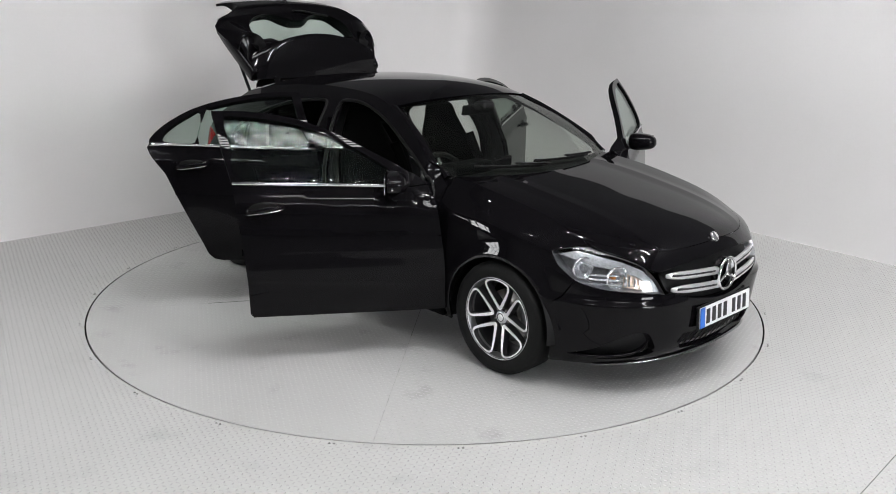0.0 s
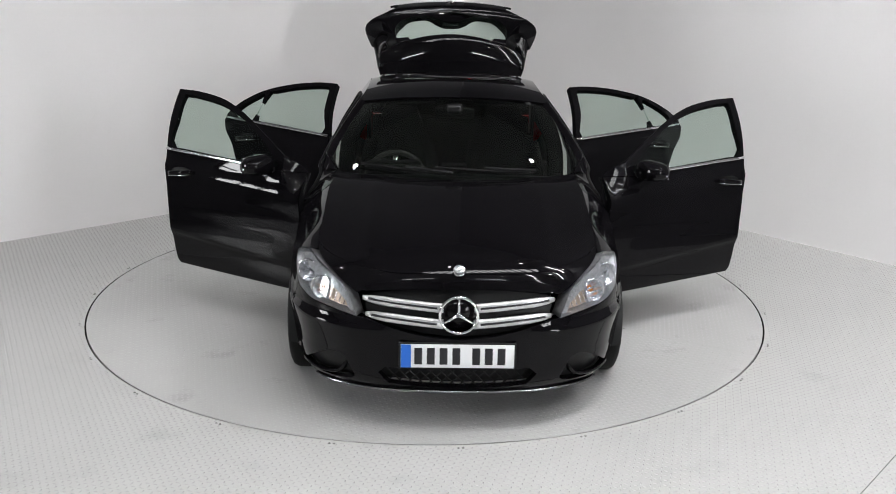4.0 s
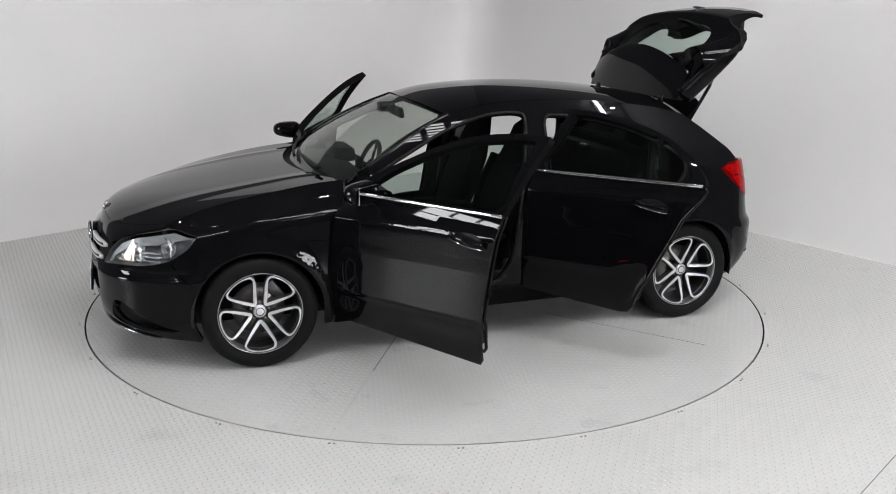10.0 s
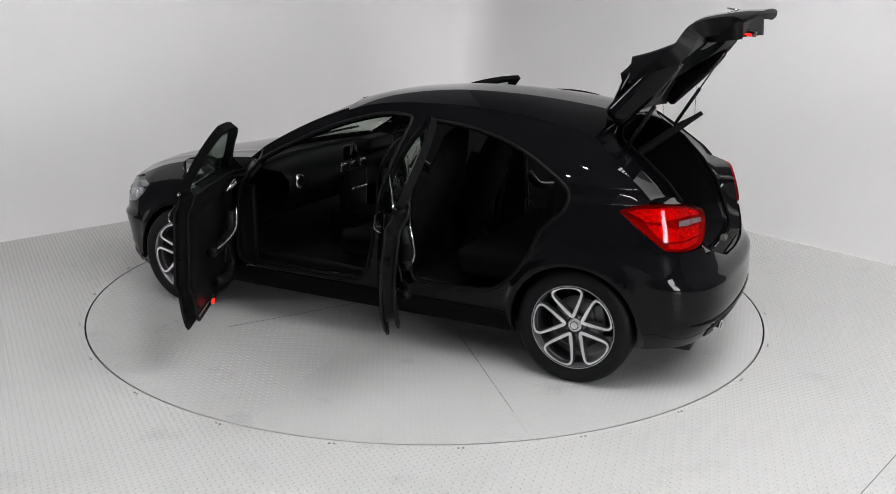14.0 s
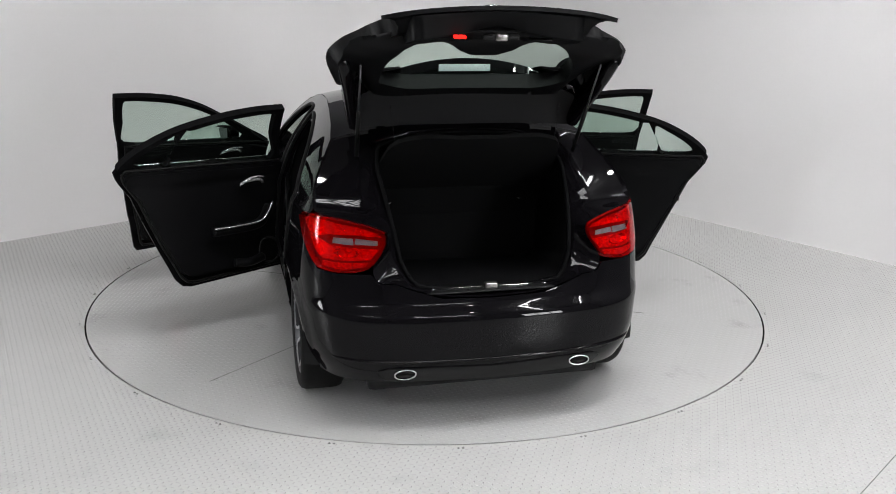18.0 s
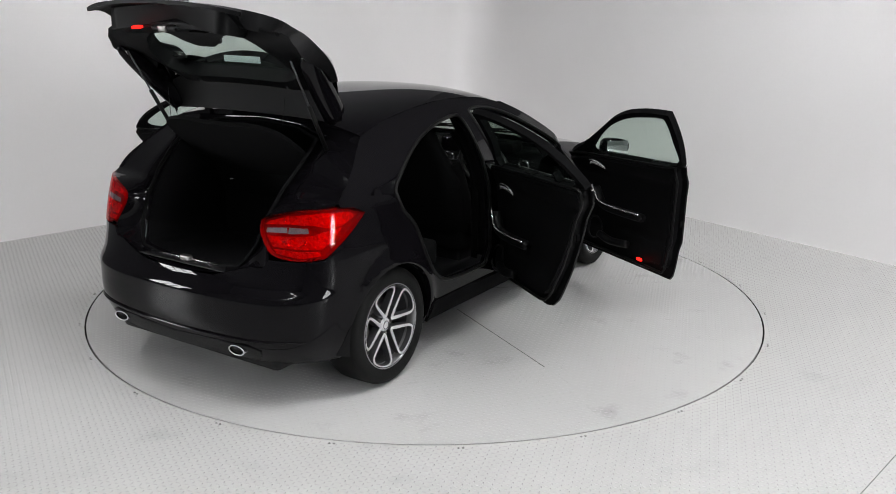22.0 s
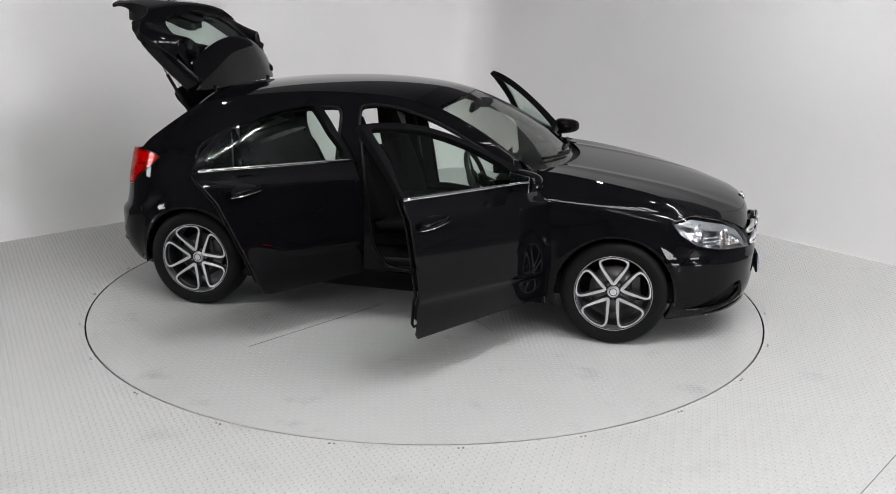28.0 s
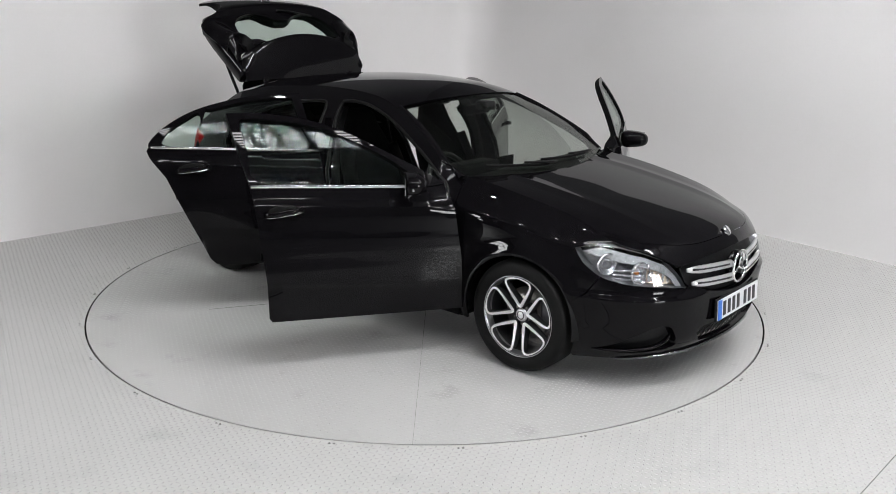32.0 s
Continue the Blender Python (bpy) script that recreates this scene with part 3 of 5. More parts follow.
# fill battens out of view, added only to brighten the floor and walls
glow_fill_batten = glow("fill_batten_tube", (.985, .985, 1), FILL_BATTEN_GLOW)
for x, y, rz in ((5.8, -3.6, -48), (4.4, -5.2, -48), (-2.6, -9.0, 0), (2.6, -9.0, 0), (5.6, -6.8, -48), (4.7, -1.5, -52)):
    ob = empty("fill_batten", pose(x, y, 6.82, 0, 0, rz))
    tagged(ob, "unseen white fill batten, added to brighten floor and walls", "batten light", group="ceiling battens")
    part("tube", box("tube", (2.4, .08, .04), [glow_fill_batten], .01, (0, 0, -.03)), ob, "glowing white tube")
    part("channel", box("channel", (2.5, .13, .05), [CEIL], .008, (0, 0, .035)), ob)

glow_spot = glow("spot_light_face", (1, .98, .95), SPOT_GLOW)
for x, y in ((-1.6, .4), (1.6, .4), (-1.6, 2.2), (1.6, 2.2), (0, -1.0), (-3.2, -.8), (3.2, -.8), (0, 3.2), (-2.4, -1.9), (-1.7, -2.9), (-2.8, -3.4), (2.6, -3.0), (1.8, -3.9), (3.4, -2.3), (2.3, -.5)):
    ob = empty("spot_light", pose(x * 1.5, y * 1.5, 6.78))
    tagged(ob, "round white recessed ceiling spot, lit", "spot light", group="round ceiling spots")
    part("face", lathe("face", [(.001, 0), (.060, 0)], [glow_spot], 24, "z"), ob, "glowing round face")
    part("bezel", lathe("bezel", [(.061, .012), (.060, -.012), (.085, -.012), (.090, .12)], [TRIM], 24, "z"), ob)

# ---- turntable ----
table = empty("turntable", pose(0, 0, 0))
tagged(table, "round light grey steel tread-plate turntable set flush in the floor", "turntable")
SEAMS = [60.5, 95.5, 131.5, 240.5, 311.5, 420.5]
for a0, a1 in zip(SEAMS, SEAMS[1:]):
    n = max(4, int((a1 - a0) / 2))
    g0 = .0005
    ang = [radians(a) for a in np.linspace(a0, a1, n)]
    verts = []
    for z in (0, -.02):
        for r in (.03, R_TABLE - .004):
            for k, a in enumerate(ang):
                cut = g0 / r * (1 if k == 0 else -1 if k == n - 1 else 0)
                verts.append((r * math.cos(a + cut), r * math.sin(a + cut), z))
    f = []
    for i in range(n - 1):
        f += [(i, n + i, n + i + 1, i + 1), (n + i, 3 * n + i, 3 * n + i + 1, n + i + 1)]
    f += [(0, 2 * n, 3 * n, n), (n - 1, 2 * n - 1, 4 * n - 1, 3 * n - 1)]
    part("steel_plate", mesh_of("steel_plate", verts, f, [TABLE], None, False), table)
me = lathe("hub", [(.001, -.004), (R_TABLE - .006, -.004), (R_TABLE - .006, -.06), (.001, -.06)], [PIT], 96, "z")
part("frame", me, table, "dark steel frame under the plates")


# dirt has packed into the inner lengths of the joints
for a, r0, r1, w in ((60.5, .5, 1.45, .0022), (131.5, .9, 1.95, .0013), (240.5, .45, 1.50, .0024), (311.5, .4, .9, .0012)):
    d = (math.cos(radians(a)), math.sin(radians(a)))
    floor_seam("plate_joint", (d[0] * r0, d[1] * r0), (d[0] * r1, d[1] * r1), w, table)


def on_table(a0, a1):
    """Tells what lies on the plate between two seams."""
    def inside(x, y):
        r, a = np.hypot(x, y), np.degrees(np.arctan2(y, x))
        turned = (a - a0) % 360
        return (r < R_TABLE - .02) & (r > .05) & (np.radians(turned) * r > .012) & (turned < a1 - a0) & (np.radians(a1 - a0 - turned) * r > .012)
    return inside


# each plate was cut with its pattern at another angle, and is worn low
for (a0, a1), turn, rise in zip(zip(SEAMS, SEAMS[1:]), (-12, 31, 8, -27, 16), (.0024, .0018, .0022, .0017, .0024)):
    tagged(part("tread_pattern", treads("tread_pattern", [TREAD], on_table(a0, a1), 2.3, turn=radians(turn), rise=rise), table, "worn lozenges of the painted tread plate"), kind="stuff")


# ---- the car ----
car = empty("car", pose(-.054, .158, 0, 0, 0, .9))
tagged(car, "glossy black hatchback on the turntable, doors and tailgate open", "car")
MID = (0, 0, .6)
SIDES = ((1, False), (-1, True))

FRONT_OPEN = curve([(.82, .37), (.855, .5), (.84, .8), (.80, .92), (.72, 1.005), (.6, 1.08), (.45, 1.155), (.3, 1.225), (.15, 1.28), (-.05, 1.33), (-.23, 1.335),
                    (-.265, 1.29), (-.22, 1.1), (-.17, .85), (-.125, .55), (-.07, .42), (.02, .365), (.4, .358)], 4, True)
REAR_OPEN = curve([(-.40, .45), (-.385, .6), (-.37, .9), (-.375, 1.2), (-.40, 1.305), (-.48, 1.318), (-.67, 1.298), (-.84, 1.262), (-1.0, 1.208), (-1.16, 1.128), (-1.28, 1.045),
                   (-1.275, .95), (-1.17, .84), (-1.10, .70), (-1.02, .57), (-.90, .47), (-.75, .437), (-.5, .432)], 4, True)
SIDE_EDGE = (RAIL + [(-1.455, 1.24), (-1.66, 1.085), (-1.715, 1.035), (-1.70, 1.014), (-1.629, 1.007), (-1.557, .975), (-1.653, .897), (-1.815, .782), (-1.79, .70), (-1.70, .52)]
             + arch(-1.35, .350, 160, -14) + [(-.99, .215), (.945, .215), (.935, .35), (.915, .6), (.885, .8), (.866, .915)])
LAMP = curve([(1.667, .755), (1.73, .772), (1.80, .785), (1.909, .768), (2.058, .742), (2.183, .697), (2.246, .635)], 4)[:-1] + [(2.246, .635), (2.287, .567)] + \
    curve([(2.287, .567), (2.222, .576), (2.105, .588), (1.995, .595), (1.925, .605), (1.815, .63), (1.72, .69)], 4)[1:]
TAIL_LAMP = [(-1.557, .975), (-1.629, 1.007)] + curve([(-1.70, 1.013), (-1.809, 1.012), (-2.005, .996), (-2.16, .965), (-2.195, .945), (-2.19, .89), (-2.114, .797), (-1.958, .774), (-1.817, .784)], 4) + [(-1.653, .90)]
WING = WING_TOP[:7] + [(1.86, .795), (1.80, .790)] + [(1.73, .776), (1.662, .757), (1.715, .69), (1.812, .627), (1.75, .54)] + arch(1.35, .350, 27, 188) + [(1.0, .222), (.952, .222), (.942, .35), (.922, .6), (.892, .8), (.873, .915)]


def side_part(name, outline, mats, parent, flip, label="", **more):
    return part(name, patch(name, outline, body, mats, MID, flip_y=flip, **more), parent, label)


def half_to_full(half):
    """A closed outline from one half of it, given from the middle outwards and back to the middle."""
    return list(half) + [(-u, z) for u, z in half[::-1] if u > 1e-6]


for side, flip in SIDES:
    side_part("body_side", SIDE_EDGE, [PAINT, TRIM, PAINT], car, flip, holes=(FRONT_OPEN, REAR_OPEN), thick=.035, step=.03, lines=shoulder_rows())
    side_part("front_wing", WING, [PAINT, TRIM, PAINT], car, flip, thick=.012, step=.025, lines=shoulder_rows())
    side_part("side_skirt", [(.93, .222), (.925, .33), (.5, .338), (-.5, .338), (-.965, .335), (-.975, .222)], [MATT], car, flip, "matt black side skirt under the doors", thick=.012, step=.05, shift=.012)
    # windscreen pillar, between the side and the glass
    k = np.linspace(0, 1, 24)
    low = body(np.interp(k, np.linspace(0, 1, 6), S([r[0] for r in RAIL[:6]])), np.interp(k, np.linspace(0, 1, 6), [r[1] for r in RAIL[:6]]))
    high = screen_surface(np.ones(24), k)
    rows = [[tuple((low[i] * (1 - f) + high[i] * f + np.array([.0, .012, .012]) * math.sin(math.pi * f)) * [1, side, 1]) for f in np.linspace(0, 1, 6)] for i in range(24)]
    part("windscreen_pillar", strip("windscreen_pillar", rows, [PAINT]), car)
    # wheel housings
    for cx in (1.35, -1.35):
        rows = [[(cx + r * math.cos(radians(a)), side * y, .312 + r * math.sin(radians(a))) for a in np.linspace(-8, 188, 36)] for r, y in ((.352, .860), (.372, .80), (.372, .50), (.05, .49))]
        part("wheel_housing", strip("wheel_housing", rows, [TRIM]), car, "black plastic wheel arch liner")

part("bonnet", patch("bonnet", [(-1, 0), (1, 0), (1, .6)] + [(u, .868 - .268 * abs(u) ** 5) for u in np.linspace(.95, -.95, 39)] + [(-1, .6)], lambda u, w: hood_surface(u, w), [PAINT, TRIM, PAINT], MID, step=.03, thick=.02), car)
part("nose_panel", patch("nose_panel", [(1, .606), (1, 1), (-1, 1), (-1, .606)] + [(u, .873 - .268 * abs(u) ** 5) for u in np.linspace(-.95, .95, 39)], lambda u, w: hood_surface(u, w), [PAINT, TRIM, PAINT], MID, step=.03, thick=.02), car)
part("roof", patch("roof", [(-1, 0), (1, 0), (1, 1), (-1, 1)], lambda u, w: roof_surface(u, w), [PAINT, TRIM, PAINT], MID, step=.04, thick=.03), car)
part("windscreen", patch("windscreen", [(-1, 0), (1, 0), (1, 1), (-1, 1)], screen_surface, [SCREEN], MID, step=.06, thick=.004), car, "greenish laminated windscreen")
cowl = loft([(1.06, .955), (1.0, .955), (.93, .965), (.88, .975)], [(.86, .745, .965), (.83, .74, .968), (.80, .735, .975), (.77, .73, .980)])
part("cowl", patch("cowl", [(-1, 0), (1, 0), (1, 1), (-1, 1)], cowl, [TRIM], MID, step=.1, thick=.02), car, "black plastic cowl under the windscreen")

BUMPER = half_to_full(curve([(0, .485), (.15, .495), (.305, .528), (.43, .565)], 4) + [(.483, .563), (.548, .572), (.665, .584), (.775, .591), (.845, .601), (.955, .624), (1.016, .535)]
                      + [(S_FRONT - s, z) for s, z in arch(1.35, .350, 27, -24, 12)] + [(1.09, .158), (.95, .168), (.75, .184), (.5, .200), (.25, .210), (0, .214)])
INTAKE = half_to_full([(0, .338), (.34, .335), (.375, .30), (.33, .245), (.2, .234), (0, .231)])
SCOOP = curve([(.985, .220), (.87, .262), (.74, .325), (.64, .368), (.565, .365), (.525, .31), (.51, .255), (.60, .228), (.80, .214)], 3, True)
part("front_bumper", patch("front_bumper", BUMPER, nose, [PAINT, TRIM, PAINT], MID, holes=(INTAKE, SCOOP, [(-u, z) for u, z in SCOOP]), step=.03, thick=.025, lines=[[(-1.2, z), (1.2, z)] for z in (.475, .500, .512, .522, .534, .546)]), car)

TAIL_EDGE = [(s - S_REAR, z) for s, z in ((-2.255, .725), (-2.17, .728), (-2.13, .77), (-1.958, .768), (-1.815, .776), (-1.78, .70), (-1.695, .52))]
REAR_BUMPER = half_to_full([(0, .655), (.25, .66), (.36, .69)] + TAIL_EDGE + [(s - S_REAR, z) for s, z in arch(-1.35, .350, 160, 191, 10)] + [(.985, .242), (.95, .24), (.75, .245), (.4, .252), (0, .256)])
part("rear_bumper", patch("rear_bumper", REAR_BUMPER, tail, [PAINT, TRIM, PAINT], MID, step=.03, thick=.02, lines=[[(-1.0, z), (1.0, z)] for z in (.575, .588, .600, .612, .626)]), car)

# ---- wheels ----


def petal():
    """One of the five pointed loops, in the wheel's plane, from its tip round."""
    half = [(.054, 0), (.058, 7), (.074, 13.5), (.100, 19.0), (.132, 22.6), (.164, 24.4), (.190, 24.8), (.207, 22.6), (.216, 17.5), (.2195, 9), (.2205, 0)]
    pts = [(r * math.sin(radians(a)), r * math.cos(radians(a))) for r, a in half]
    loop = pts + [(-x, y) for x, y in pts[-2:0:-1]]
    return curve(loop, 3, True)


def make_wheel():
    w = empty("wheel")
    prof = [(.221, -.10), (.229, -.098), (.240, -.105), (.285, -.112), (.306, -.100), (.315, -.078), (.3165, -.04), (.3165, .04), (.315, .078), (.306, .100), (.285, .112), (.240, .105), (.229, .098), (.221, .10)]
    part("tyre", lathe("tyre", prof, [RUBBER], 64), w, "black road tyre")
    rim = [(.230, .090), (.232, .098), (.2285, .102), (.2235, .097), (.220, .085), (.213, .05), (.203, -.02), (.208, -.09), (.230, -.1)]
    part("rim", lathe("rim", rim, [RIMLIP, GREYRIM], 64, index=[0, 0, 0, 0, 0, 1, 1, 1]), w, "grey alloy rim")
    base = petal()
    spokes = []
    for k in range(5):
        a = 2 * math.pi * k / 5
        c, s = math.cos(a), math.sin(a)
        path = [(x * c - y * s, .0985 - .034 * (1 - math.hypot(x, y) / .2205), x * s + y * c) for x, y in base]
        wide = [1.10 - .40 * min(1, max(0, (math.hypot(x, y) - .09) / .12)) for x, y in base]
        face = tube("face", path, [(-.0078, .0), (.0078, 0), (.0086, -.003), (-.0086, -.003)], [MACHINED], True, up=(0, 1, 0), smooth=False, scale=wide)
        deep = tube("deep", [(x, y - .004, z) for x, y, z in path], [(-.0082, .001), (.0082, .001), (.0095, -.040), (-.0095, -.040)], [GREYRIM], True, up=(0, 1, 0), smooth=False, scale=wide)
        part("spoke", merged("spoke", [face, deep]), w, "machined twin spoke")
    hub = lathe("hub", [(.001, .066), (.028, .065), (.035, .061), (.037, .052), (.056, .047), (.064, .036), (.067, .0), (.001, 0)], [MACHINED, GREYRIM], 40, index=[0, 0, 0, 1, 1, 1, 1])
    part("hub", hub, w, "silver hub cap in a grey hub")
    part("hub_emblem", tube("hub_emblem", [(.022 * math.cos(q), .0665, .022 * math.sin(q)) for q in np.linspace(0, 2 * math.pi, 21)[:-1]], disc_section(.0022, 6), [GREYRIM], True, up=(0, 1, 0)), w, "dark ring on the cap")
    part("valve", tube("valve", [(.02, .07, -.196), (.02, .088, -.19)], disc_section(.004, 6), [TRIM]), w, "black tyre valve")
    for k in range(5):
        a = 2 * math.pi * (k + .5) / 5
        part("wheel_bolt", lathe("wheel_bolt", [(.001, .056), (.008, .056), (.009, .045)], [STEEL], 8), w, at=pose(.052 * math.sin(a), 0, .052 * math.cos(a)))
    part("brake_disc", lathe("brake_disc", [(.06, .0), (.145, .0), (.145, -.022), (.06, -.022)], [STEEL], 48), w, "grey steel brake disc")
    part("caliper", box("caliper", (.06, .06, .13), [GREYRIM], .012, (-.13, -.01, .03)), w)
    return w


wheel = make_wheel()
wheel.parent = car
wheel.matrix_basis = pose(1.35, .765, .3165, 0, 34, 0)
for x, y, rz, spin in ((-1.35, .758, 0, 13), (1.35, -.765, 180, 2), (-1.35, -.758, 180, 14)):
    copy_thing(wheel, pose(x, y, .3165, 0, spin, rz) if rz == 0 else pose(x, y, .3165) @ pose(0, 0, 0, 0, 0, 180) @ pose(0, 0, 0, 0, spin, 0))

# ---- doors ----
FRONT_DOOR_LOW = [(.925, .275), (.921, .35), (.903, .6), (.877, .8), (.86, .915), (.848, .975), (.60, .987), (.2, 1.010), (-.236, 1.035), (-.202, .8), (-.172, .5), (-.166, .31), (-.150, .285)]
FRONT_DOOR_TOP = [(.848, .979), (.72, 1.06), (.6, 1.127), (.45, 1.203), (.33, 1.262), (.2, 1.312), (.05, 1.352), (-.15, 1.378), (-.325, 1.383), (-.28, 1.2), (-.236, 1.039), (.2, 1.014), (.6, .991)]
FRONT_DOOR_TOP = curve(FRONT_DOOR_TOP[:9], 3) + FRONT_DOOR_TOP[9:]
FRONT_PANE = [(.66, .995), (.59, 1.088), (.45, 1.173), (.33, 1.233), (.2, 1.283), (.05, 1.324), (-.15, 1.351), (-.225, 1.355), (-.262, 1.341), (-.232, 1.2), (-.19, 1.045), (.2, 1.018)]
REAR_DOOR_LOW = [(-.186, .325), (-.186, .5), (-.213, .8), (-.248, 1.036), (-.7, 1.060), (-1.275, 1.087), (-1.292, 1.062), (-1.275, 1.02), (-1.185, .90), (-1.115, .74), (-1.05, .6), (-.985, .46), (-.95, .372), (-.915, .332), (-.865, .32)]
REAR_DOOR_TOP = [(-.248, 1.040), (-.30, 1.2), (-.345, 1.378), (-.5, 1.378), (-.7, 1.358), (-.9, 1.318), (-1.05, 1.268), (-1.19, 1.190), (-1.268, 1.120), (-1.280, 1.091), (-.7, 1.064)]
REAR_DOOR_TOP = REAR_DOOR_TOP[:2] + curve(REAR_DOOR_TOP[2:10], 3) + REAR_DOOR_TOP[10:]
REAR_PANE = [(-.315, 1.047), (-.355, 1.2), (-.388, 1.335), (-.408, 1.351), (-.5, 1.352), (-.7, 1.332), (-.9, 1.291), (-.94, 1.279), (-.975, 1.078), (-.7, 1.067)]
QUARTER_PANE = [(-.968, 1.268), (-1.05, 1.238), (-1.13, 1.190), (-1.19, 1.138), (-1.185, 1.093), (-1.003, 1.084)]


def make_door(name, low, top, panes, hinge, flip, angle, strip_ends, handle, label):
    sg = -1 if flip else 1
    o = np.array([hinge[0], hinge[1], 0])
    more = dict(flip_y=flip, origin=tuple(o))
    door = part(name, patch(name, low, body, [PAINT, INNER, PAINT], MID, thick=.012, step=.03, lines=shoulder_rows(), **more), car, label)
    c = np.mean(low, 0)
    part("door_shell", patch("door_shell", [(c[0] + (x - c[0]) * .955 + .012, c[1] + (z - c[1]) * (.955 if z > c[1] else .86) + .012) for x, z in low], body, [PAINT, INNER, INNER], MID, shift=-.013, thick=.062, step=.05, **more), door, "black inner door shell")
    door.matrix_basis = pose(hinge[0], sg * hinge[1], 0, 0, 0, -sg * angle)
    panes = [curve(p, 3, True) for p in panes]
    part("window_frame", patch("window_frame", top, body, [PAINT, MATT, MATT], MID, holes=panes, thick=.04, step=.03, **more), door, "black window frame")
    for p in panes:
        part("window_pane", patch("window_pane", p, body, [PANE], MID, thick=.004, shift=-.012, step=.05, **more), door, "greenish side glass")

    def P(x, z, d=0.0, dz=0.0):
        q = body(S(x), z)
        return (float(q[0] - o[0]), sg * float(q[1] + d - o[1]), float(z + dz))
    xs = np.linspace(strip_ends[0][0], strip_ends[1][0], 14)
    zs = np.linspace(strip_ends[0][1], strip_ends[1][1], 14)
    part("trim_strip", tube("trim_strip", [P(x, z, .004) for x, z in zip(xs, zs)], flat_section(.010, .016, .3), [CHROME]), door, "bright chrome waist strip")
    # pull handle over a shallow cup
    hx, hz = handle
    hs = np.linspace(hx + .10, hx - .10, 9)
    part("door_handle", tube("door_handle", [P(x, hz + .012 * ((x - hx) / .1), .012 + .028 * (1 - ((x - hx) / .1) ** 4)) for x in hs], flat_section(.016, .028, .35), [PAINT]), door, "glossy black pull handle")
    part("handle_edge", tube("handle_edge", [P(x, hz + .012 * ((x - hx) / .1) - .015, .014 + .028 * (1 - ((x - hx) / .1) ** 4)) for x in hs], flat_section(.012, .004), [CHROME]), door, "chrome edge of the handle")
    cup = [(hx + .085 * math.cos(a), hz + .030 * math.sin(a)) for a in np.linspace(0, 2 * math.pi, 24)[:-1]]
    part("handle_cup", patch("handle_cup", cup, body, [SEAL], MID, shift=.0015, thick=.001, step=.03, **more), door, "dark recess behind the handle")
    return door, P


doors = []
for side, flip in SIDES:
    d, P = make_door("front_door", FRONT_DOOR_LOW, FRONT_DOOR_TOP, [FRONT_PANE], (.95, .83), flip, 58.6 if flip else 61.2, ((.66, .990), (-.232, 1.030)), (-.07, .90), "glossy black front door, wide open")
    doors.append((d, P, "front", side))
for side, flip in SIDES:
    d, P = make_door("rear_door", REAR_DOOR_LOW, REAR_DOOR_TOP, [REAR_PANE, QUARTER_PANE], (-.20, .85), flip, 55.5 if flip else 58.5, ((-.252, 1.036), (-1.265, 1.083)), (-1.02, .955), "glossy black rear door, wide open")
    doors.append((d, P, "rear", side))


# ---- door linings, mirrors and fittings ----
def shrink(poly, k=.93, dx=0, dz=0):
    c = np.mean(poly, 0)
    return [(c[0] + (x - c[0]) * k + dx, c[1] + (z - c[1]) * k + dz) for x, z in poly]


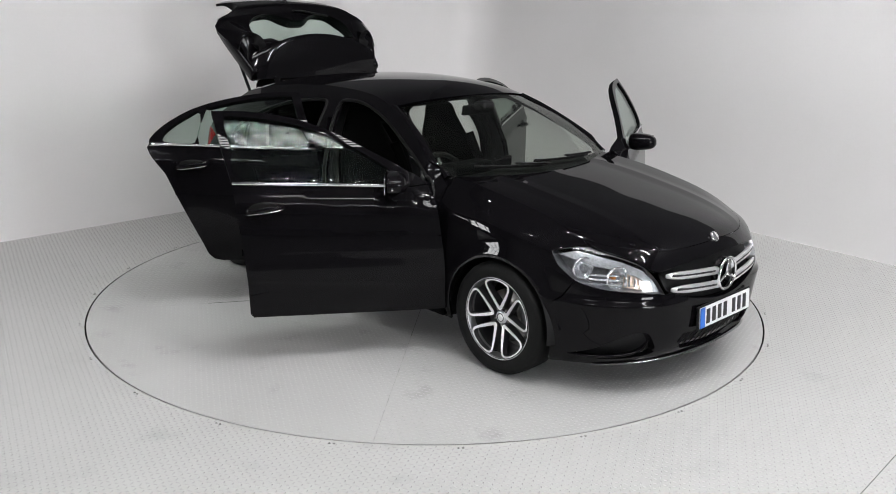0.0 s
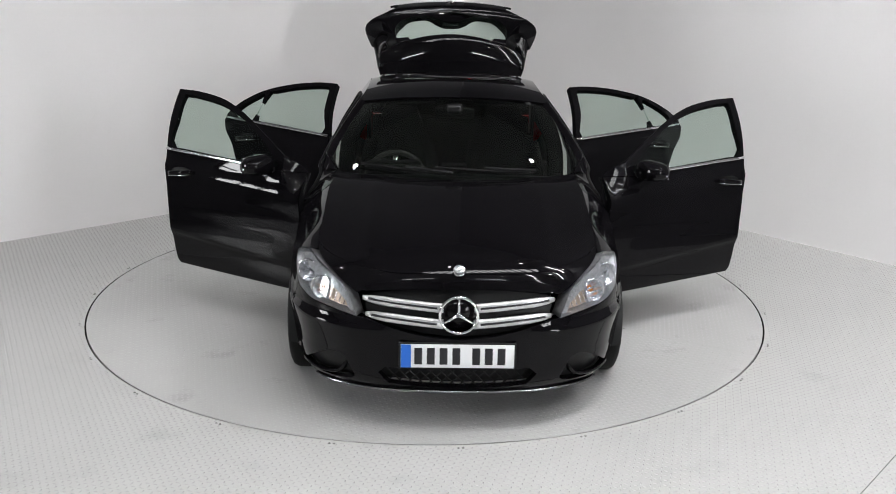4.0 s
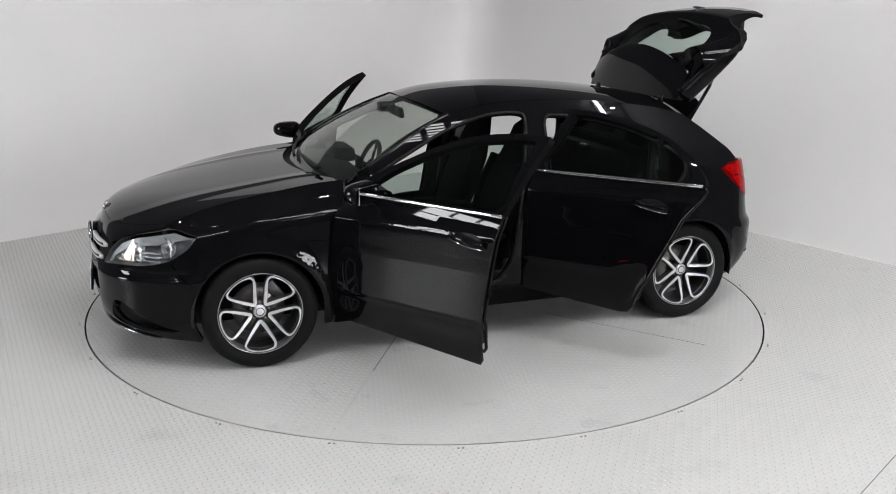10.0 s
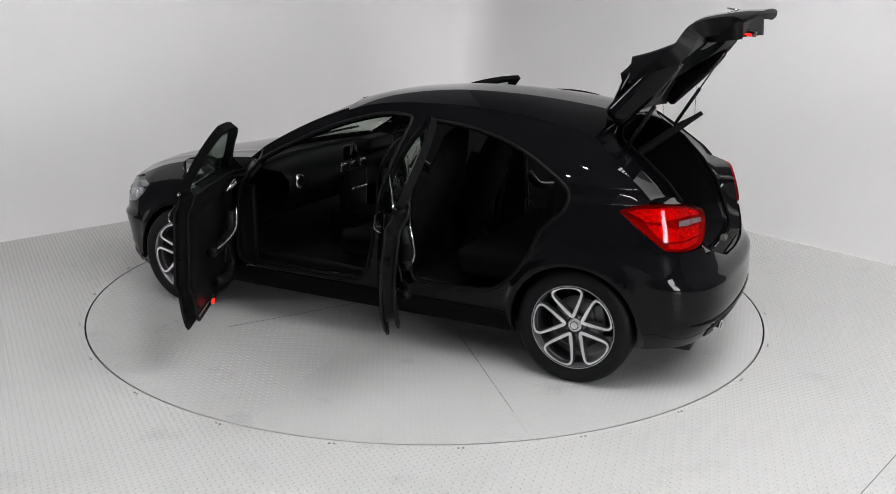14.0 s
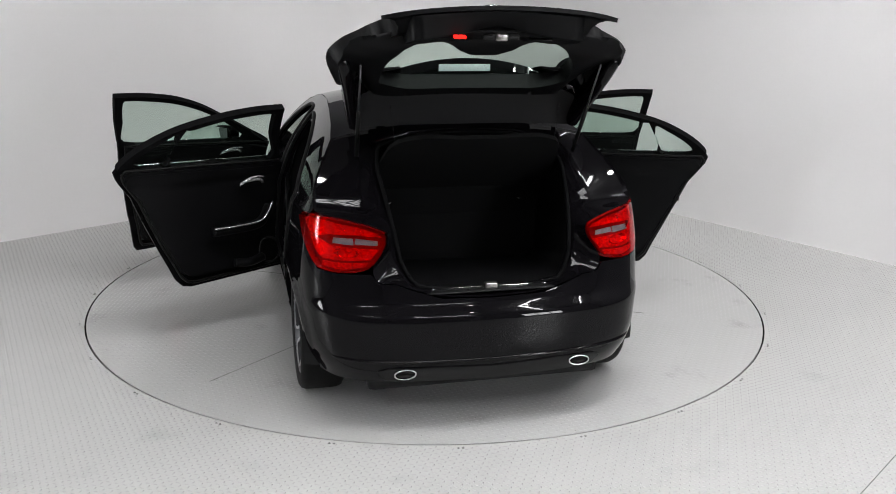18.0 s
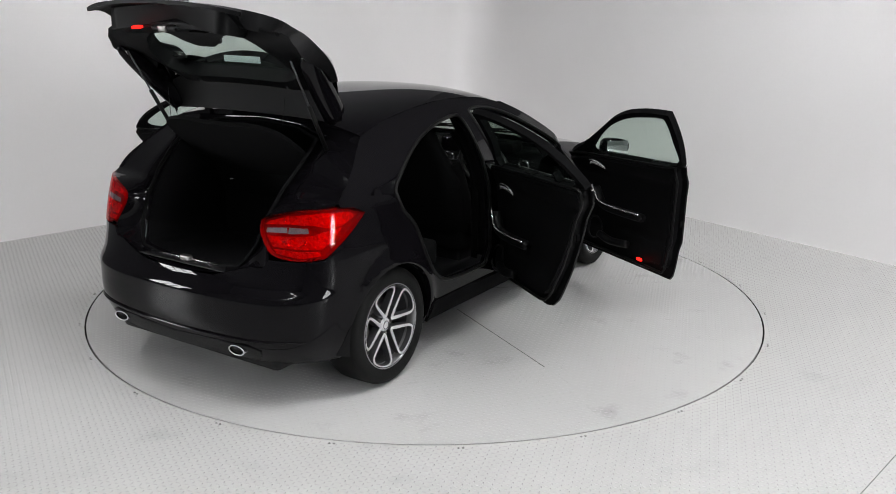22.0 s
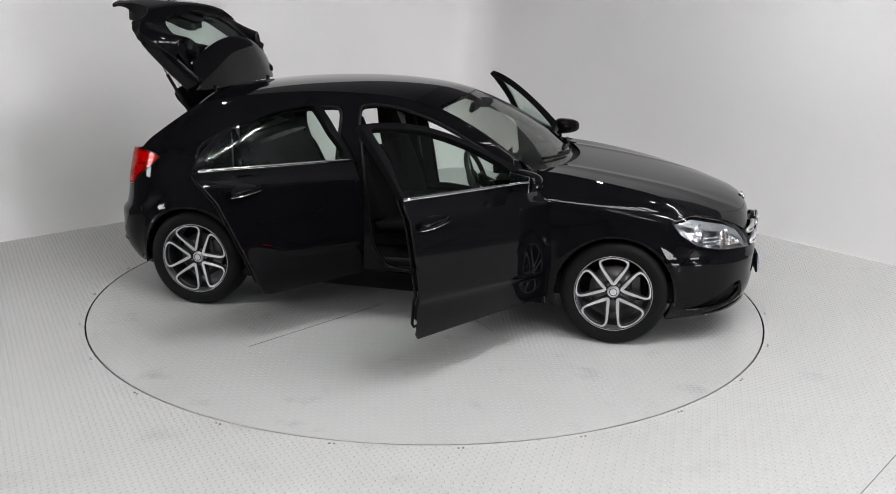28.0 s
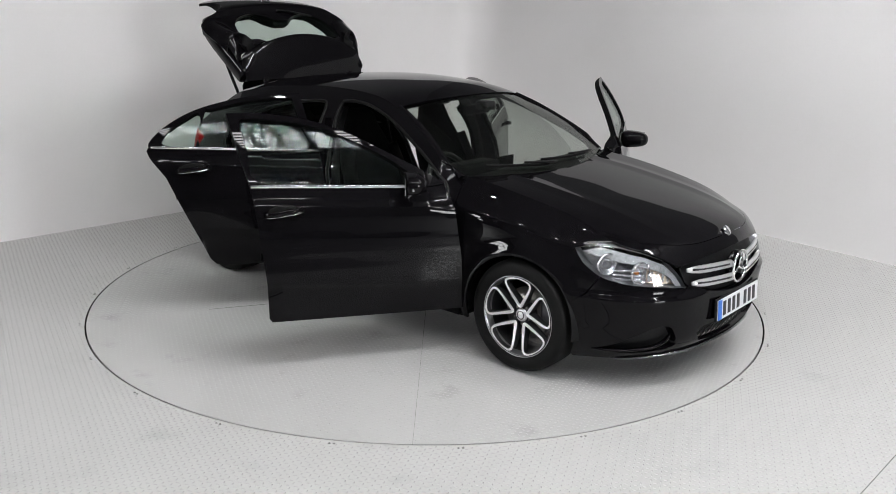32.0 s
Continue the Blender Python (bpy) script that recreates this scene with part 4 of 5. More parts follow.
for (door, P, where, sg), low, hinge in zip(doors, (FRONT_DOOR_LOW, FRONT_DOOR_LOW, REAR_DOOR_LOW, REAR_DOOR_LOW), ((.95, .83), (.95, .83), (-.20, .85), (-.20, .85))):
    flip = sg < 0
    o = (hinge[0], hinge[1], 0)
    part("door_lining", patch("door_lining", [(x, z if z > .6 else .6 - (.6 - z) * .88) for x, z in shrink(low, .90, 0, .012)], body, [INNER], (0, 3, .6), flip_y=flip, origin=o, shift=.078, thick=.03, step=.05), door, "black moulded door lining")
    if where == "front":
        hx, ax, red = .60, (.56, .40, .05), .06
    else:
        hx, ax, red = -.42, (-.36, -.48, -.76), None
    D = -.118
    # pull, its bright surround, the armrest with a bright line
    part("inner_handle", tube("inner_handle", curve([P(hx + .02, .905, D), P(hx - .02, .925, D - .012), P(hx - .10, .925, D - .012), P(hx - .13, .91, D)], 4), flat_section(.010, .018), [SATIN]), door, "satin chrome inner door handle")
    leaf = [P(hx - .05 + .085 * math.cos(a), .912 + .028 * math.sin(a) + .010 * math.cos(a), D + .002) for a in np.linspace(.35, 3.6, 18)]
    part("handle_surround", tube("handle_surround", leaf, disc_section(.0045, 6), [SATIN], up=(0, 1, 0), scale=[.3, .6, .9] + [1.0] * 12 + [.8, .5, .3]), door, "bright edge of the handle cup")
    line = curve([P(ax[0], .775, D - .03), P((ax[0] + ax[1]) / 2, .70, D - .05), P(ax[1], .675, D - .055), P((ax[1] + ax[2]) / 2, .672, D - .055), P(ax[2], .672, D - .04)], 5)
    part("armrest", tube("armrest", [(x, y + sg * .02, z - .022) for x, y, z in line], flat_section(.06, .05, .3), [INNER]), door, "padded black armrest")
    part("armrest_trim", tube("armrest_trim", [(x, y - sg * .016, z + .004) for x, y, z in line], flat_section(.009, .009), [SATIN]), door, "thin satin chrome armrest line")
    sp = [P(ax[0] + (.02 if where == "front" else .0) + .075 * math.cos(a), .47 + .075 * math.sin(a), D + .002) for a in np.linspace(0, 2 * math.pi, 28)[:-1]]
    part("speaker_ring", tube("speaker_ring", sp, disc_section(.006, 6), [TRIM], True, up=(0, 1, 0)), door, "round black speaker rim")
    pocket = curve([P(ax[0] - .06, .44, D - .005), P(ax[1] - .05, .43, D - .025), P(ax[2] + .14, .44, D - .005)], 6)
    part("door_pocket", tube("door_pocket", pocket, disc_section(.026, 12), [INNER]), door, "black door pocket")
    lx = -.205 if where == "front" else -1.13
    lz = .66 if where == "front" else .78
    part("latch", box("latch", (.012, .020, .040), [MATT], .004, P(lx + .012 if where == "front" else lx, lz, -.035)), door, "small dark steel door latch")
    part("door_seal", tube("door_seal", [P(x, z if z > .6 else .6 - (.6 - z) * .9, -.070) for x, z in fine(shrink(low, .955), .05)], disc_section(.009, 6), [SEAL], True, up=(0, 1, 0)), door, "black rubber seal")
    if red is not None:
        part("warning_lamp", box("warning_lamp", (.045, .012, .018), [REDGLOW], .003, P(red, .375, D + .004)), door, "small lit red door lamp")
    if where == "front":
        # mirror: a rounded shell on a short foot, with its glass looking back
        bm = bmesh.new()
        bmesh.ops.create_uvsphere(bm, u_segments=28, v_segments=16, radius=1)
        for v in bm.verts:
            x, y, z = v.co
            e = lambda q, p: math.copysign(abs(q) ** p, q)
            x, y, z = e(x, .75), e(y, .62), e(z, .72)
            v.co = ((x if x > -.25 else -.25 + (x + .25) * .15) * .085, y * .10, z * .058 * (1 - .16 * y * sg))
        me = bpy.data.meshes.new("mirror_shell")
        bm.to_mesh(me)
        bm.free()
        me.materials.append(PAINT)
        me.polygons.foreach_set("use_smooth", [True] * len(me.polygons))
        c = P(.60, .985, .088, .036)
        part("mirror_shell", me, door, "glossy black door mirror", at=pose(*c, 0, 0, sg * 8))
        part("mirror_glass", box("mirror_glass", (.004, .158, .088), [MIRROR], .0015, (-.037, 0, 0)), door, "mirror glass", at=pose(*c, 0, 0, sg * 8))
        part("mirror_foot", tube("mirror_foot", [P(.63, .985, -.01, 0), P(.62, .985, .03, .012), P(.61, .985, .07, .03)], flat_section(.07, .035, .35), [TRIM]), door, "black mirror foot")
        part("mirror_indicator", tube("mirror_indicator", [(c[0] + .074 - .09 * q * q, c[1] + sg * (.015 + .085 * q), c[2] - .012) for q in np.linspace(0, 1, 8)], flat_section(.008, .014), [CHROME]), door, "bright indicator strip")

# ---- nose: grille, badge, lamps, plate ----
GRILLE = half_to_full(curve([(0, .712), (.2, .706), (.38, .690), (.475, .668)], 4) + curve([(.475, .66), (.435, .575), (.305, .530), (.15, .497), (0, .487)], 4))
grille = part("grille", patch("grille", GRILLE, nose, [TRIM], MID, shift=-.045, thick=.01, step=.05), car, "black radiator grille with silver louvres")


def nose_path(u0, z0, u1, z1, out, n=12):
    return [tuple(nose(np.array(u), np.array(z)) + np.array([out, 0, 0])) for u, z in zip(np.linspace(u0, u1, n), np.linspace(z0, z1, n))]


for sg in (1, -1):
    for z0, z1, ue in ((.626, .652, .462), (.556, .583, .437)):
        part("louvre", tube("louvre", nose_path(sg * .07, z0, sg * ue, z1, -.006), flat_section(.024, .042, .25), [SILVER], scale=[1.0] * 9 + [.9, .75, .45]), grille, "silver louvre")
        part("louvre_groove", tube("louvre_groove", nose_path(sg * .10, z0 + .003, sg * (ue - .03), z1 + .001, .004), flat_section(.008, .012, .3), [INK]), grille, "black groove in the louvre")
BX = 2.198
part("badge_ring", tube("badge_ring", [(BX + .012, .086 * math.cos(a), .602 + .086 * math.sin(a)) for a in np.linspace(0, 2 * math.pi, 41)[:-1]], flat_section(.014, .016, .35), [CHROME], True, up=(1, 0, 0)), grille, "chrome ring")
part("badge_plate", lathe("badge_plate", [(.001, .0), (.084, -.004), (.086, -.03)], [PAINT], 32, "x"), grille, "black round plate", at=pose(BX, 0, .602))
for a in (90, 210, 330):
    c, s = math.cos(radians(a)), math.sin(radians(a))
    part("badge_arm", tube("badge_arm", [(BX + .006, 0, .602), (BX + .012, .083 * c, .602 + .083 * s)], flat_section(.018, .016, .3), [CHROME], up=(1, 0, 0), scale=[1, .3]), grille, "chrome arm of the badge")
part("bonnet_badge", lathe("bonnet_badge", [(.001, .006), (.024, .006), (.028, .002), (.029, -.006)], [CHROME], 24, "z"), car, "small round silver badge", at=pose(2.118, 0, .786, 0, 55, 0))
part("intake_mesh", patch("intake_mesh", shrink(INTAKE, 1.04), nose, [TRIM], MID, shift=-.04, thick=.01, step=.05), car, "black lower air intake")
for k in range(-7, 8):
    for d in (1, -1):
        u0, u1 = k * .05, k * .05 + d * .10
        if max(abs(u0), abs(u1)) < .36:
            part("mesh_wire", tube("mesh_wire", nose_path(u0, .230, u1, .338, -.025, 4), flat_section(.006, .006), [TRIM]), car)
for sg in (1, -1):
    sc = [(sg * u, z) for u, z in SCOOP]
    part("side_scoop", patch("side_scoop", shrink(sc, 1.05), nose, [TRIM], MID, shift=-.035, thick=.01, step=.04), car, "recessed black side scoop")
    fin = curve([(sg * u, z) for u, z in ((.975, .224), (.88, .226), (.76, .232), (.65, .246), (.575, .278), (.545, .325))], 5)
    part("scoop_fin", tube("scoop_fin", [tuple(nose(np.array(u), np.array(z)) + np.array([-.012, 0, 0])) for u, z in fin], flat_section(.034, .014, .35), [PAINT], scale=[.3, .6, .8] + [1.0] * (len(fin) - 6) + [.8, .6, .3]), car, "glossy black fin in the scoop")
    part("scoop_wall", strip("scoop_wall", [[tuple(p) for p in nose(np.array([q[0] for q in sc]), np.array([q[1] for q in sc])) - np.array([d, 0, 0])] for d in (.0, .02, .045)], [PAINT], True), car)
# bright line of reflections along the lip, put into its metal colour
part("front_lip", tube("front_lip", [tuple(nose(np.array(u), np.array(.214 - .05 * u * u)) + np.array([.004, 0, -.004])) for u in np.linspace(-.86, .86, 41)], flat_section(.022, .014, .35), [LIP], scale=[.25, .45, .65, .8, .9] + [1.0] * 31 + [.9, .8, .65, .45, .25]), car, "glossy black front lip, brightened as metal for its reflections")

plate = part("number_plate", box("number_plate", (.006, .520, .111), [PLATE], .003), car, "white number plate with a blue band and black bars", at=pose(2.222, -.003, .409, 0, -4, 0))
part("plate_band", box("plate_band", (.002, .046, .109), [PLATEBLUE], .0005, (.0035, -.236, 0)), plate, "blue band")
for k, y in enumerate((-.180, -.122, -.064, -.006, .085, .143, .201)):
    part("plate_bar", box("plate_bar", (.002, .036, .079), [INK], .0005, (.0035, y, 0)), plate, "black bar")
part("plate_holder", box("plate_holder", (.012, .54, .125), [TRIM], .004), car, "black plate holder", at=pose(2.213, -.003, .409, 0, -4, 0))

for sg, flip in SIDES:
    lamp = side_part("headlamp", LAMP, [LAMPGREY, LAMPGREY], car, flip, "clear headlamp with chrome reflectors and an amber bulb", shift=-.075, thick=.01, step=.03)

    def L(s, z, d):
        q, e = body(s, z), body(s + .01, z)
        t = (e - q) / np.linalg.norm(e - q)
        n = np.array([-t[1], t[0], 0])
        return tuple((q - n * d) * [1, sg, 1]), (n * [1, sg, 1])
    part("lens", patch("lens", LAMP, body, [LENS], MID, flip_y=flip, thick=.003, step=.025, shift=.001), lamp, "clear lens")
    lp = fine(LAMP, .03)
    a = np.array(lp)
    o0 = body(a[:, 0], a[:, 1]) * [1, sg, 1]
    o1 = np.array([L(s, z, .075)[0] for s, z in lp])
    part("lamp_wall", strip("lamp_wall", [[tuple(p) for p in o0 * .998 + o1 * .002], [tuple(p) for p in o1]], [LAMPGREY], True), lamp, "silver lamp housing")
    brow = [(1.70, .752), (1.80, .778), (1.909, .760), (2.058, .734), (2.175, .692), (2.235, .635), (2.27, .578), (2.235, .582), (2.205, .625), (2.14, .664), (2.03, .696), (1.90, .714), (1.80, .736)]
    part("brow", patch("brow", brow, body, [FROST], MID, flip_y=flip, shift=-.022, thick=.008, step=.025), lamp, "frosted grey upper light strip")
    for s, z, r, dd in ((1.83, .685, .052, .05), (2.02, .645, .055, .05)):
        c, n = L(s, z, dd)
        q = Vector((n[0] + .9, n[1] * .6, 0)).to_track_quat("X", "Z").to_matrix().to_4x4()
        part("reflector_bowl", lathe("reflector_bowl", [(.001, -.03), (r * .45, -.024), (r * .8, -.008), (r, .022), (r + .004, .024), (r + .005, .015)], [REFLECTOR], 28, "x"), lamp, "chrome reflector bowl", at=Matrix.Translation(c) @ q)
        part("bowl_ring", tube("bowl_ring", [(.024, (r + .004) * math.cos(q0), (r + .004) * math.sin(q0)) for q0 in np.linspace(0, 2 * math.pi, 29)[:-1]], disc_section(.004, 6), [CHROME], True, up=(1, 0, 0)), lamp, "chrome ring of the bowl", at=Matrix.Translation(c) @ q)
        part("bulb", lathe("bulb", [(.001, .012), (.010, .006), (.012, -.01), (.008, -.028)], [LENS if r < .053 else ORANGE], 14, "x"), lamp, at=Matrix.Translation(c) @ q)
    vane = [(2.075, .607), (2.245, .587), (2.215, .635), (2.16, .664), (2.08, .684)]
    part("indicator", patch("indicator", vane, body, [AMBER], MID, flip_y=flip, shift=-.045, thick=.006, step=.03), lamp, "pale amber indicator")
    for k in range(5):
        f = .03 * k
        part("fin", tube("fin", [L(2.10 + f, .606 - .1 * f, .030)[0], L(2.105 + f, .655 - .35 * f, .034)[0]], flat_section(.004, .012), [REFLECTOR], up=(1, 0, 0)), lamp, "upright chrome fin")
    part("divider", tube("divider", [L(2.078, .606, .022)[0], L(2.083, .65, .03)[0], L(2.075, .695, .026)[0]], flat_section(.012, .016), [CHROME], up=(1, 0, 0)), lamp, "chrome divider")
    for z in (.612, .634, .656):
        part("vane", tube("vane", [L(s, z + .2 * (s - 2.1) * 0, .036)[0] for s in np.linspace(1.88, 2.06, 6)], flat_section(.004, .010), [REFLECTOR]), lamp, "chrome vane")

# ---- tail: lamps, tailgate, boot, exhausts ----
for sg, flip in SIDES:
    lamp = side_part("tail_lamp", TAIL_LAMP, [DARKRED, DARKRED], car, flip, "red tail lamp with a clear band", thick=.03, step=.025, shift=-.032)
    upper = [(-1.60, .972), (-1.66, .992), (-1.80, .998), (-2.0, .984), (-2.15, .954), (-2.178, .936), (-2.02, .944), (-1.86, .940), (-1.79, .925), (-1.70, .93)]
    lower = [(-1.70, .918), (-1.79, .912), (-1.87, .892), (-2.02, .886), (-2.165, .884), (-2.12, .835), (-1.96, .826), (-1.83, .826), (-1.76, .862)]
    foot = [(-1.84, .816), (-1.96, .816), (-2.11, .824), (-2.095, .803), (-1.958, .784), (-1.835, .793)]
    for nm, shape, deep in (("upper_reflector", upper, -.016), ("lower_reflector", lower, -.020), ("foot_reflector", foot, -.014)):
        part(nm, patch(nm, shape, body, [REDBACK], MID, flip_y=flip, shift=deep, thick=.006, step=.03), lamp, "faceted reflector behind the red lens")
    for s0, z0, r in ((-2.0, .962, .018), (-1.98, .862, .026)):
        q = body(s0, z0)
        e = body(s0 + .01, z0) - q
        e /= np.linalg.norm(e)
        nrm = np.array([-e[1], e[0], 0])
        at = Matrix.Translation(tuple((q - nrm * .027) * [1, sg, 1])) @ Vector(tuple((nrm * [1, sg, 1]))).to_track_quat("X", "Z").to_matrix().to_4x4()
        part("lamp_bowl", lathe("lamp_bowl", [(.001, -.004), (r * .35, -.002), (r * .75, .006), (r, .014)], [REFLECTOR], 20, "x"), lamp, "silver bowl behind the red lens", at=at @ Matrix.Diagonal((1, 2.4, 1, 1)))
    hull = [(-1.89, .902), (-1.894, .930), (-2.02, .931), (-2.155, .922), (-2.16, .897), (-2.02, .899)]
    part("red_lens", patch("red_lens", TAIL_LAMP, body, [REDLENS], MID, flip_y=flip, holes=(hull,), shift=.002, thick=.003, step=.025), lamp, "clear red lens")
    rim = np.array(fine(TAIL_LAMP, .03))
    o0 = body(rim[:, 0], rim[:, 1])
    nn = body(rim[:, 0] + .01, rim[:, 1]) - body(rim[:, 0] - .01, rim[:, 1])
    nn = np.stack([-nn[:, 1], nn[:, 0], 0 * nn[:, 0]], 1)
    nn /= np.linalg.norm(nn, axis=1)[:, None]
    part("lamp_wall", strip("lamp_wall", [[tuple(p * [1, sg, 1]) for p in o0 - nn * d] for d in (-.001, .02, .036)], [DARKRED], True), lamp, "dark red lamp housing")
    for s0, s1 in ((-1.892, -2.018), (-2.026, -2.160)):
        band = [(s0, .904), (s0 - .004, .928), (s1 + .004, .928 if s1 > -2.1 else .920), (s1, .899)]
        part("clear_band", patch("clear_band", band, body, [CLEARBAND], MID, flip_y=flip, shift=-.006, thick=.003, step=.03), lamp, "clear reversing light band")
    part("band_lens", patch("band_lens", hull, body, [LENS], MID, flip_y=flip, shift=.001, thick=.002, step=.03), lamp, "clear lens over the band")

HX, HZ = -1.31, 1.378
TO = (HX, 0, HZ)
GATE = half_to_full(curve([(0, 1.385), (.45, 1.375), (.85, 1.345), (1.16, 1.300)], 3) + [(1.08, 1.240), (.98, 1.155), (.925, 1.118), (.88, 1.105), (.78, 1.075), (.66, 1.045), (.56, 1.01), (.495, .965), (.475, .92), (.47, .86), (.49, .82), (.555, .775)]
                    + curve([(.555, .766), (.46, .742), (.36, .728), (.2, .718), (0, .715)], 3))
GATE_PANE = half_to_full(curve([(0, 1.352), (.3, 1.346), (.46, 1.325), (.60, 1.290)], 3) + curve([(.60, 1.290), (.585, 1.225), (.51, 1.158), (.38, 1.115), (.25, 1.108), (.14, 1.135), (.07, 1.162), (0, 1.165)], 3)[1:])


def gate_skin(u, z):
    """The tailgate's outer skin: the tail with its window set lower."""
    p = tail(u, z)
    k = np.clip((np.asarray(z) - 1.0) / .13, 0, 1)
    return p - np.stack([0 * k, 0 * k, .082 * k * k * (3 - 2 * k)], -1)


gate = part("tailgate", patch("tailgate", GATE, gate_skin, [PAINT, INNER, INNER], MID, holes=(GATE_PANE,), thick=lambda u, z: .018 + .067 * np.clip((z - .80) / .10, 0, 1), step=.025, origin=TO), car, "glossy black tailgate, raised")
gate.matrix_basis = pose(HX, 0, HZ, 0, 81.3, 0)
part("rear_window", patch("rear_window", GATE_PANE, gate_skin, [DARKPANE], MID, thick=.004, shift=-.008, step=.05, origin=TO), gate, "greenish rear window")
spoil = loft([(-1.318, 1.352), (-1.42, 1.350), (-1.52, 1.342), (-1.61, 1.328), (-1.648, 1.312)], [(-1.32, .57, 1.312), (-1.39, .585, 1.302), (-1.44, .585, 1.292), (-1.49, .575, 1.282), (-1.515, .56, 1.276)], 3.0)
part("roof_spoiler", patch("roof_spoiler", [(-1, 0), (1, 0), (1, .85), (.95, .95), (.85, 1), (-.85, 1), (-.95, .95), (-1, .85)], spoil, [PAINT, TRIM, PAINT], MID, thick=.055, step=.04, origin=TO), gate, "glossy black roof spoiler")


def G(u, z, d=0.0):
    q = gate_skin(np.array(u, float), np.array(z, float))
    return (float(q[0]) + d - HX, float(q[1]), float(q[2]) - HZ)


part("gate_lamp", box("gate_lamp", (.012, .05, .03), [REDGLOW], .003, G(.19, .775, .126)), gate, "small lit red lamp")
part("gate_latch", box("gate_latch", (.03, .05, .05), [STEEL], .006, G(0, .785, .13)), gate, "steel tailgate latch")
part("latch_cover", box("latch_cover", (.03, .17, .07), [TRIM], .012, G(0, .805, .125), (.6, .6)), gate, "black latch cover")
part("gate_lining", patch("gate_lining", half_to_full([(0, 1.06), (.12, 1.05), (.26, 1.025), (.38, .99), (.43, .95), (.43, .92), (.42, .85), (.40, .80), (0, .78)]), gate_skin, [INNER], (-4, 0, .8), shift=.125, thick=.10, step=.05, origin=TO), gate, "black tailgate lining")
part("pull_recess", box("pull_recess", (.012, .10, .035), [SEAL], .006, G(-.20, .815, .134)), gate, "dark pull handle recess")
part("wiper_housing", box("wiper_housing", (.04, .14, .05), [TRIM], .012, G(0, 1.12, .075)), gate, "black wiper motor cover")
part("glass_label", box("glass_label", (.034, .26, .003), [LABELWHITE], .0005, (-1.612 - HX, .02, 1.262 - HZ)), gate, "white label")
part("gate_badge", tube("gate_badge", [(G(0, .90)[0] - .006, .042 * math.cos(a), .90 - HZ + .042 * math.sin(a)) for a in np.linspace(0, 2 * math.pi, 31)[:-1]], flat_section(.007, .007), [CHROME], True, up=(1, 0, 0)), gate, "chrome ring badge")
for a in (90, 210, 330):
    part("badge_arm", tube("badge_arm", [(G(0, .90)[0] - .006, 0, .90 - HZ), (G(0, .90)[0] - .006, .04 * math.cos(radians(a)), .90 - HZ + .04 * math.sin(radians(a)))], flat_section(.009, .007), [CHROME], up=(1, 0, 0), scale=[1, .3]), gate, "chrome arm of the badge")
part("wiper", tube("wiper", curve([G(.0, 1.12, -.03), G(.1, 1.125, -.03), G(.34, 1.15, -.028)], 5), flat_section(.012, .018), [TRIM]), gate, "black rear wiper")
for sg in (1, -1):
    rail = curve([(-1.345, .565, 1.275), (-1.45, .588, 1.20), (-1.55, .612, 1.13), (-1.65, .638, 1.07), (-1.74, .660, 1.03)], 5)
    part("gate_side_frame", tube("gate_side_frame", [(x - HX, sg * y, z - HZ) for x, y, z in rail], flat_section(.055, .13, .3), [PAINT], scale=[.8] + [1.0] * (len(rail) - 4) + [.9, .75, .5]), gate, "glossy black side frame of the tailgate")
    k = np.linspace(0, 1, 14)
    A = np.array([gate_skin(np.array(.42 + .66 * q), np.array(1.292)) for q in k])
    B = spoil(.60 + .40 * np.minimum(k * 1.6, 1), 1 - .75 * np.maximum(k * 1.6 - 1, 0) / .6)
    B = B - np.array([0, .004, .012])
    dn = np.array([0, 0, -.03])
    rows = [[tuple((p - np.array(TO)) * [1, sg, 1]) for p in r] for r in (A, (A + B) / 2 + [0, 0, .006], B, B + dn, A + dn, A)]
    part("spoiler_end", strip("spoiler_end", rows, [PAINT]), gate, "glossy black spoiler end")
    part("gate_hinge", box("gate_hinge", (.06, .045, .022), [PAINT], .006, (.0, sg * .42, -.045)), gate)
    a, b = Vector((-1.49, sg * .56, 1.24)), Vector((-1.75, sg * .575, 1.69))
    strut = part("gas_strut", tube("gas_strut", [a, a + (b - a) * .52], disc_section(.011, 10), [SEAL]), car, "black gas strut")
    part("strut_rod", tube("strut_rod", [a + (b - a) * .5, b], disc_section(.0045, 8), [GREYRIM]), strut, "dark steel rod")
shelf = half_to_full(curve([(0, .012), (.10, .014), (.2, .0), (.30, .006), (.39, .04), (.43, .10)], 4) + [(.45, .22), (.46, .50), (0, .50)])
part("parcel_shelf", patch("parcel_shelf", shelf, lambda u, w: np.stack([-1.70 + .775 * w, u, 1.368 - .632 * w], -1), [FABRIC], (-1.5, 0, .8), step=.05, thick=.022), car, "black parcel shelf, tipped up")
for sg in (1, -1):
    part("shelf_cord", tube("shelf_cord", [(-1.64, sg * .40, 1.325), (-1.63, sg * .42, 1.50)], disc_section(.0015, 5), [SEAL]), car, "thin black cord")

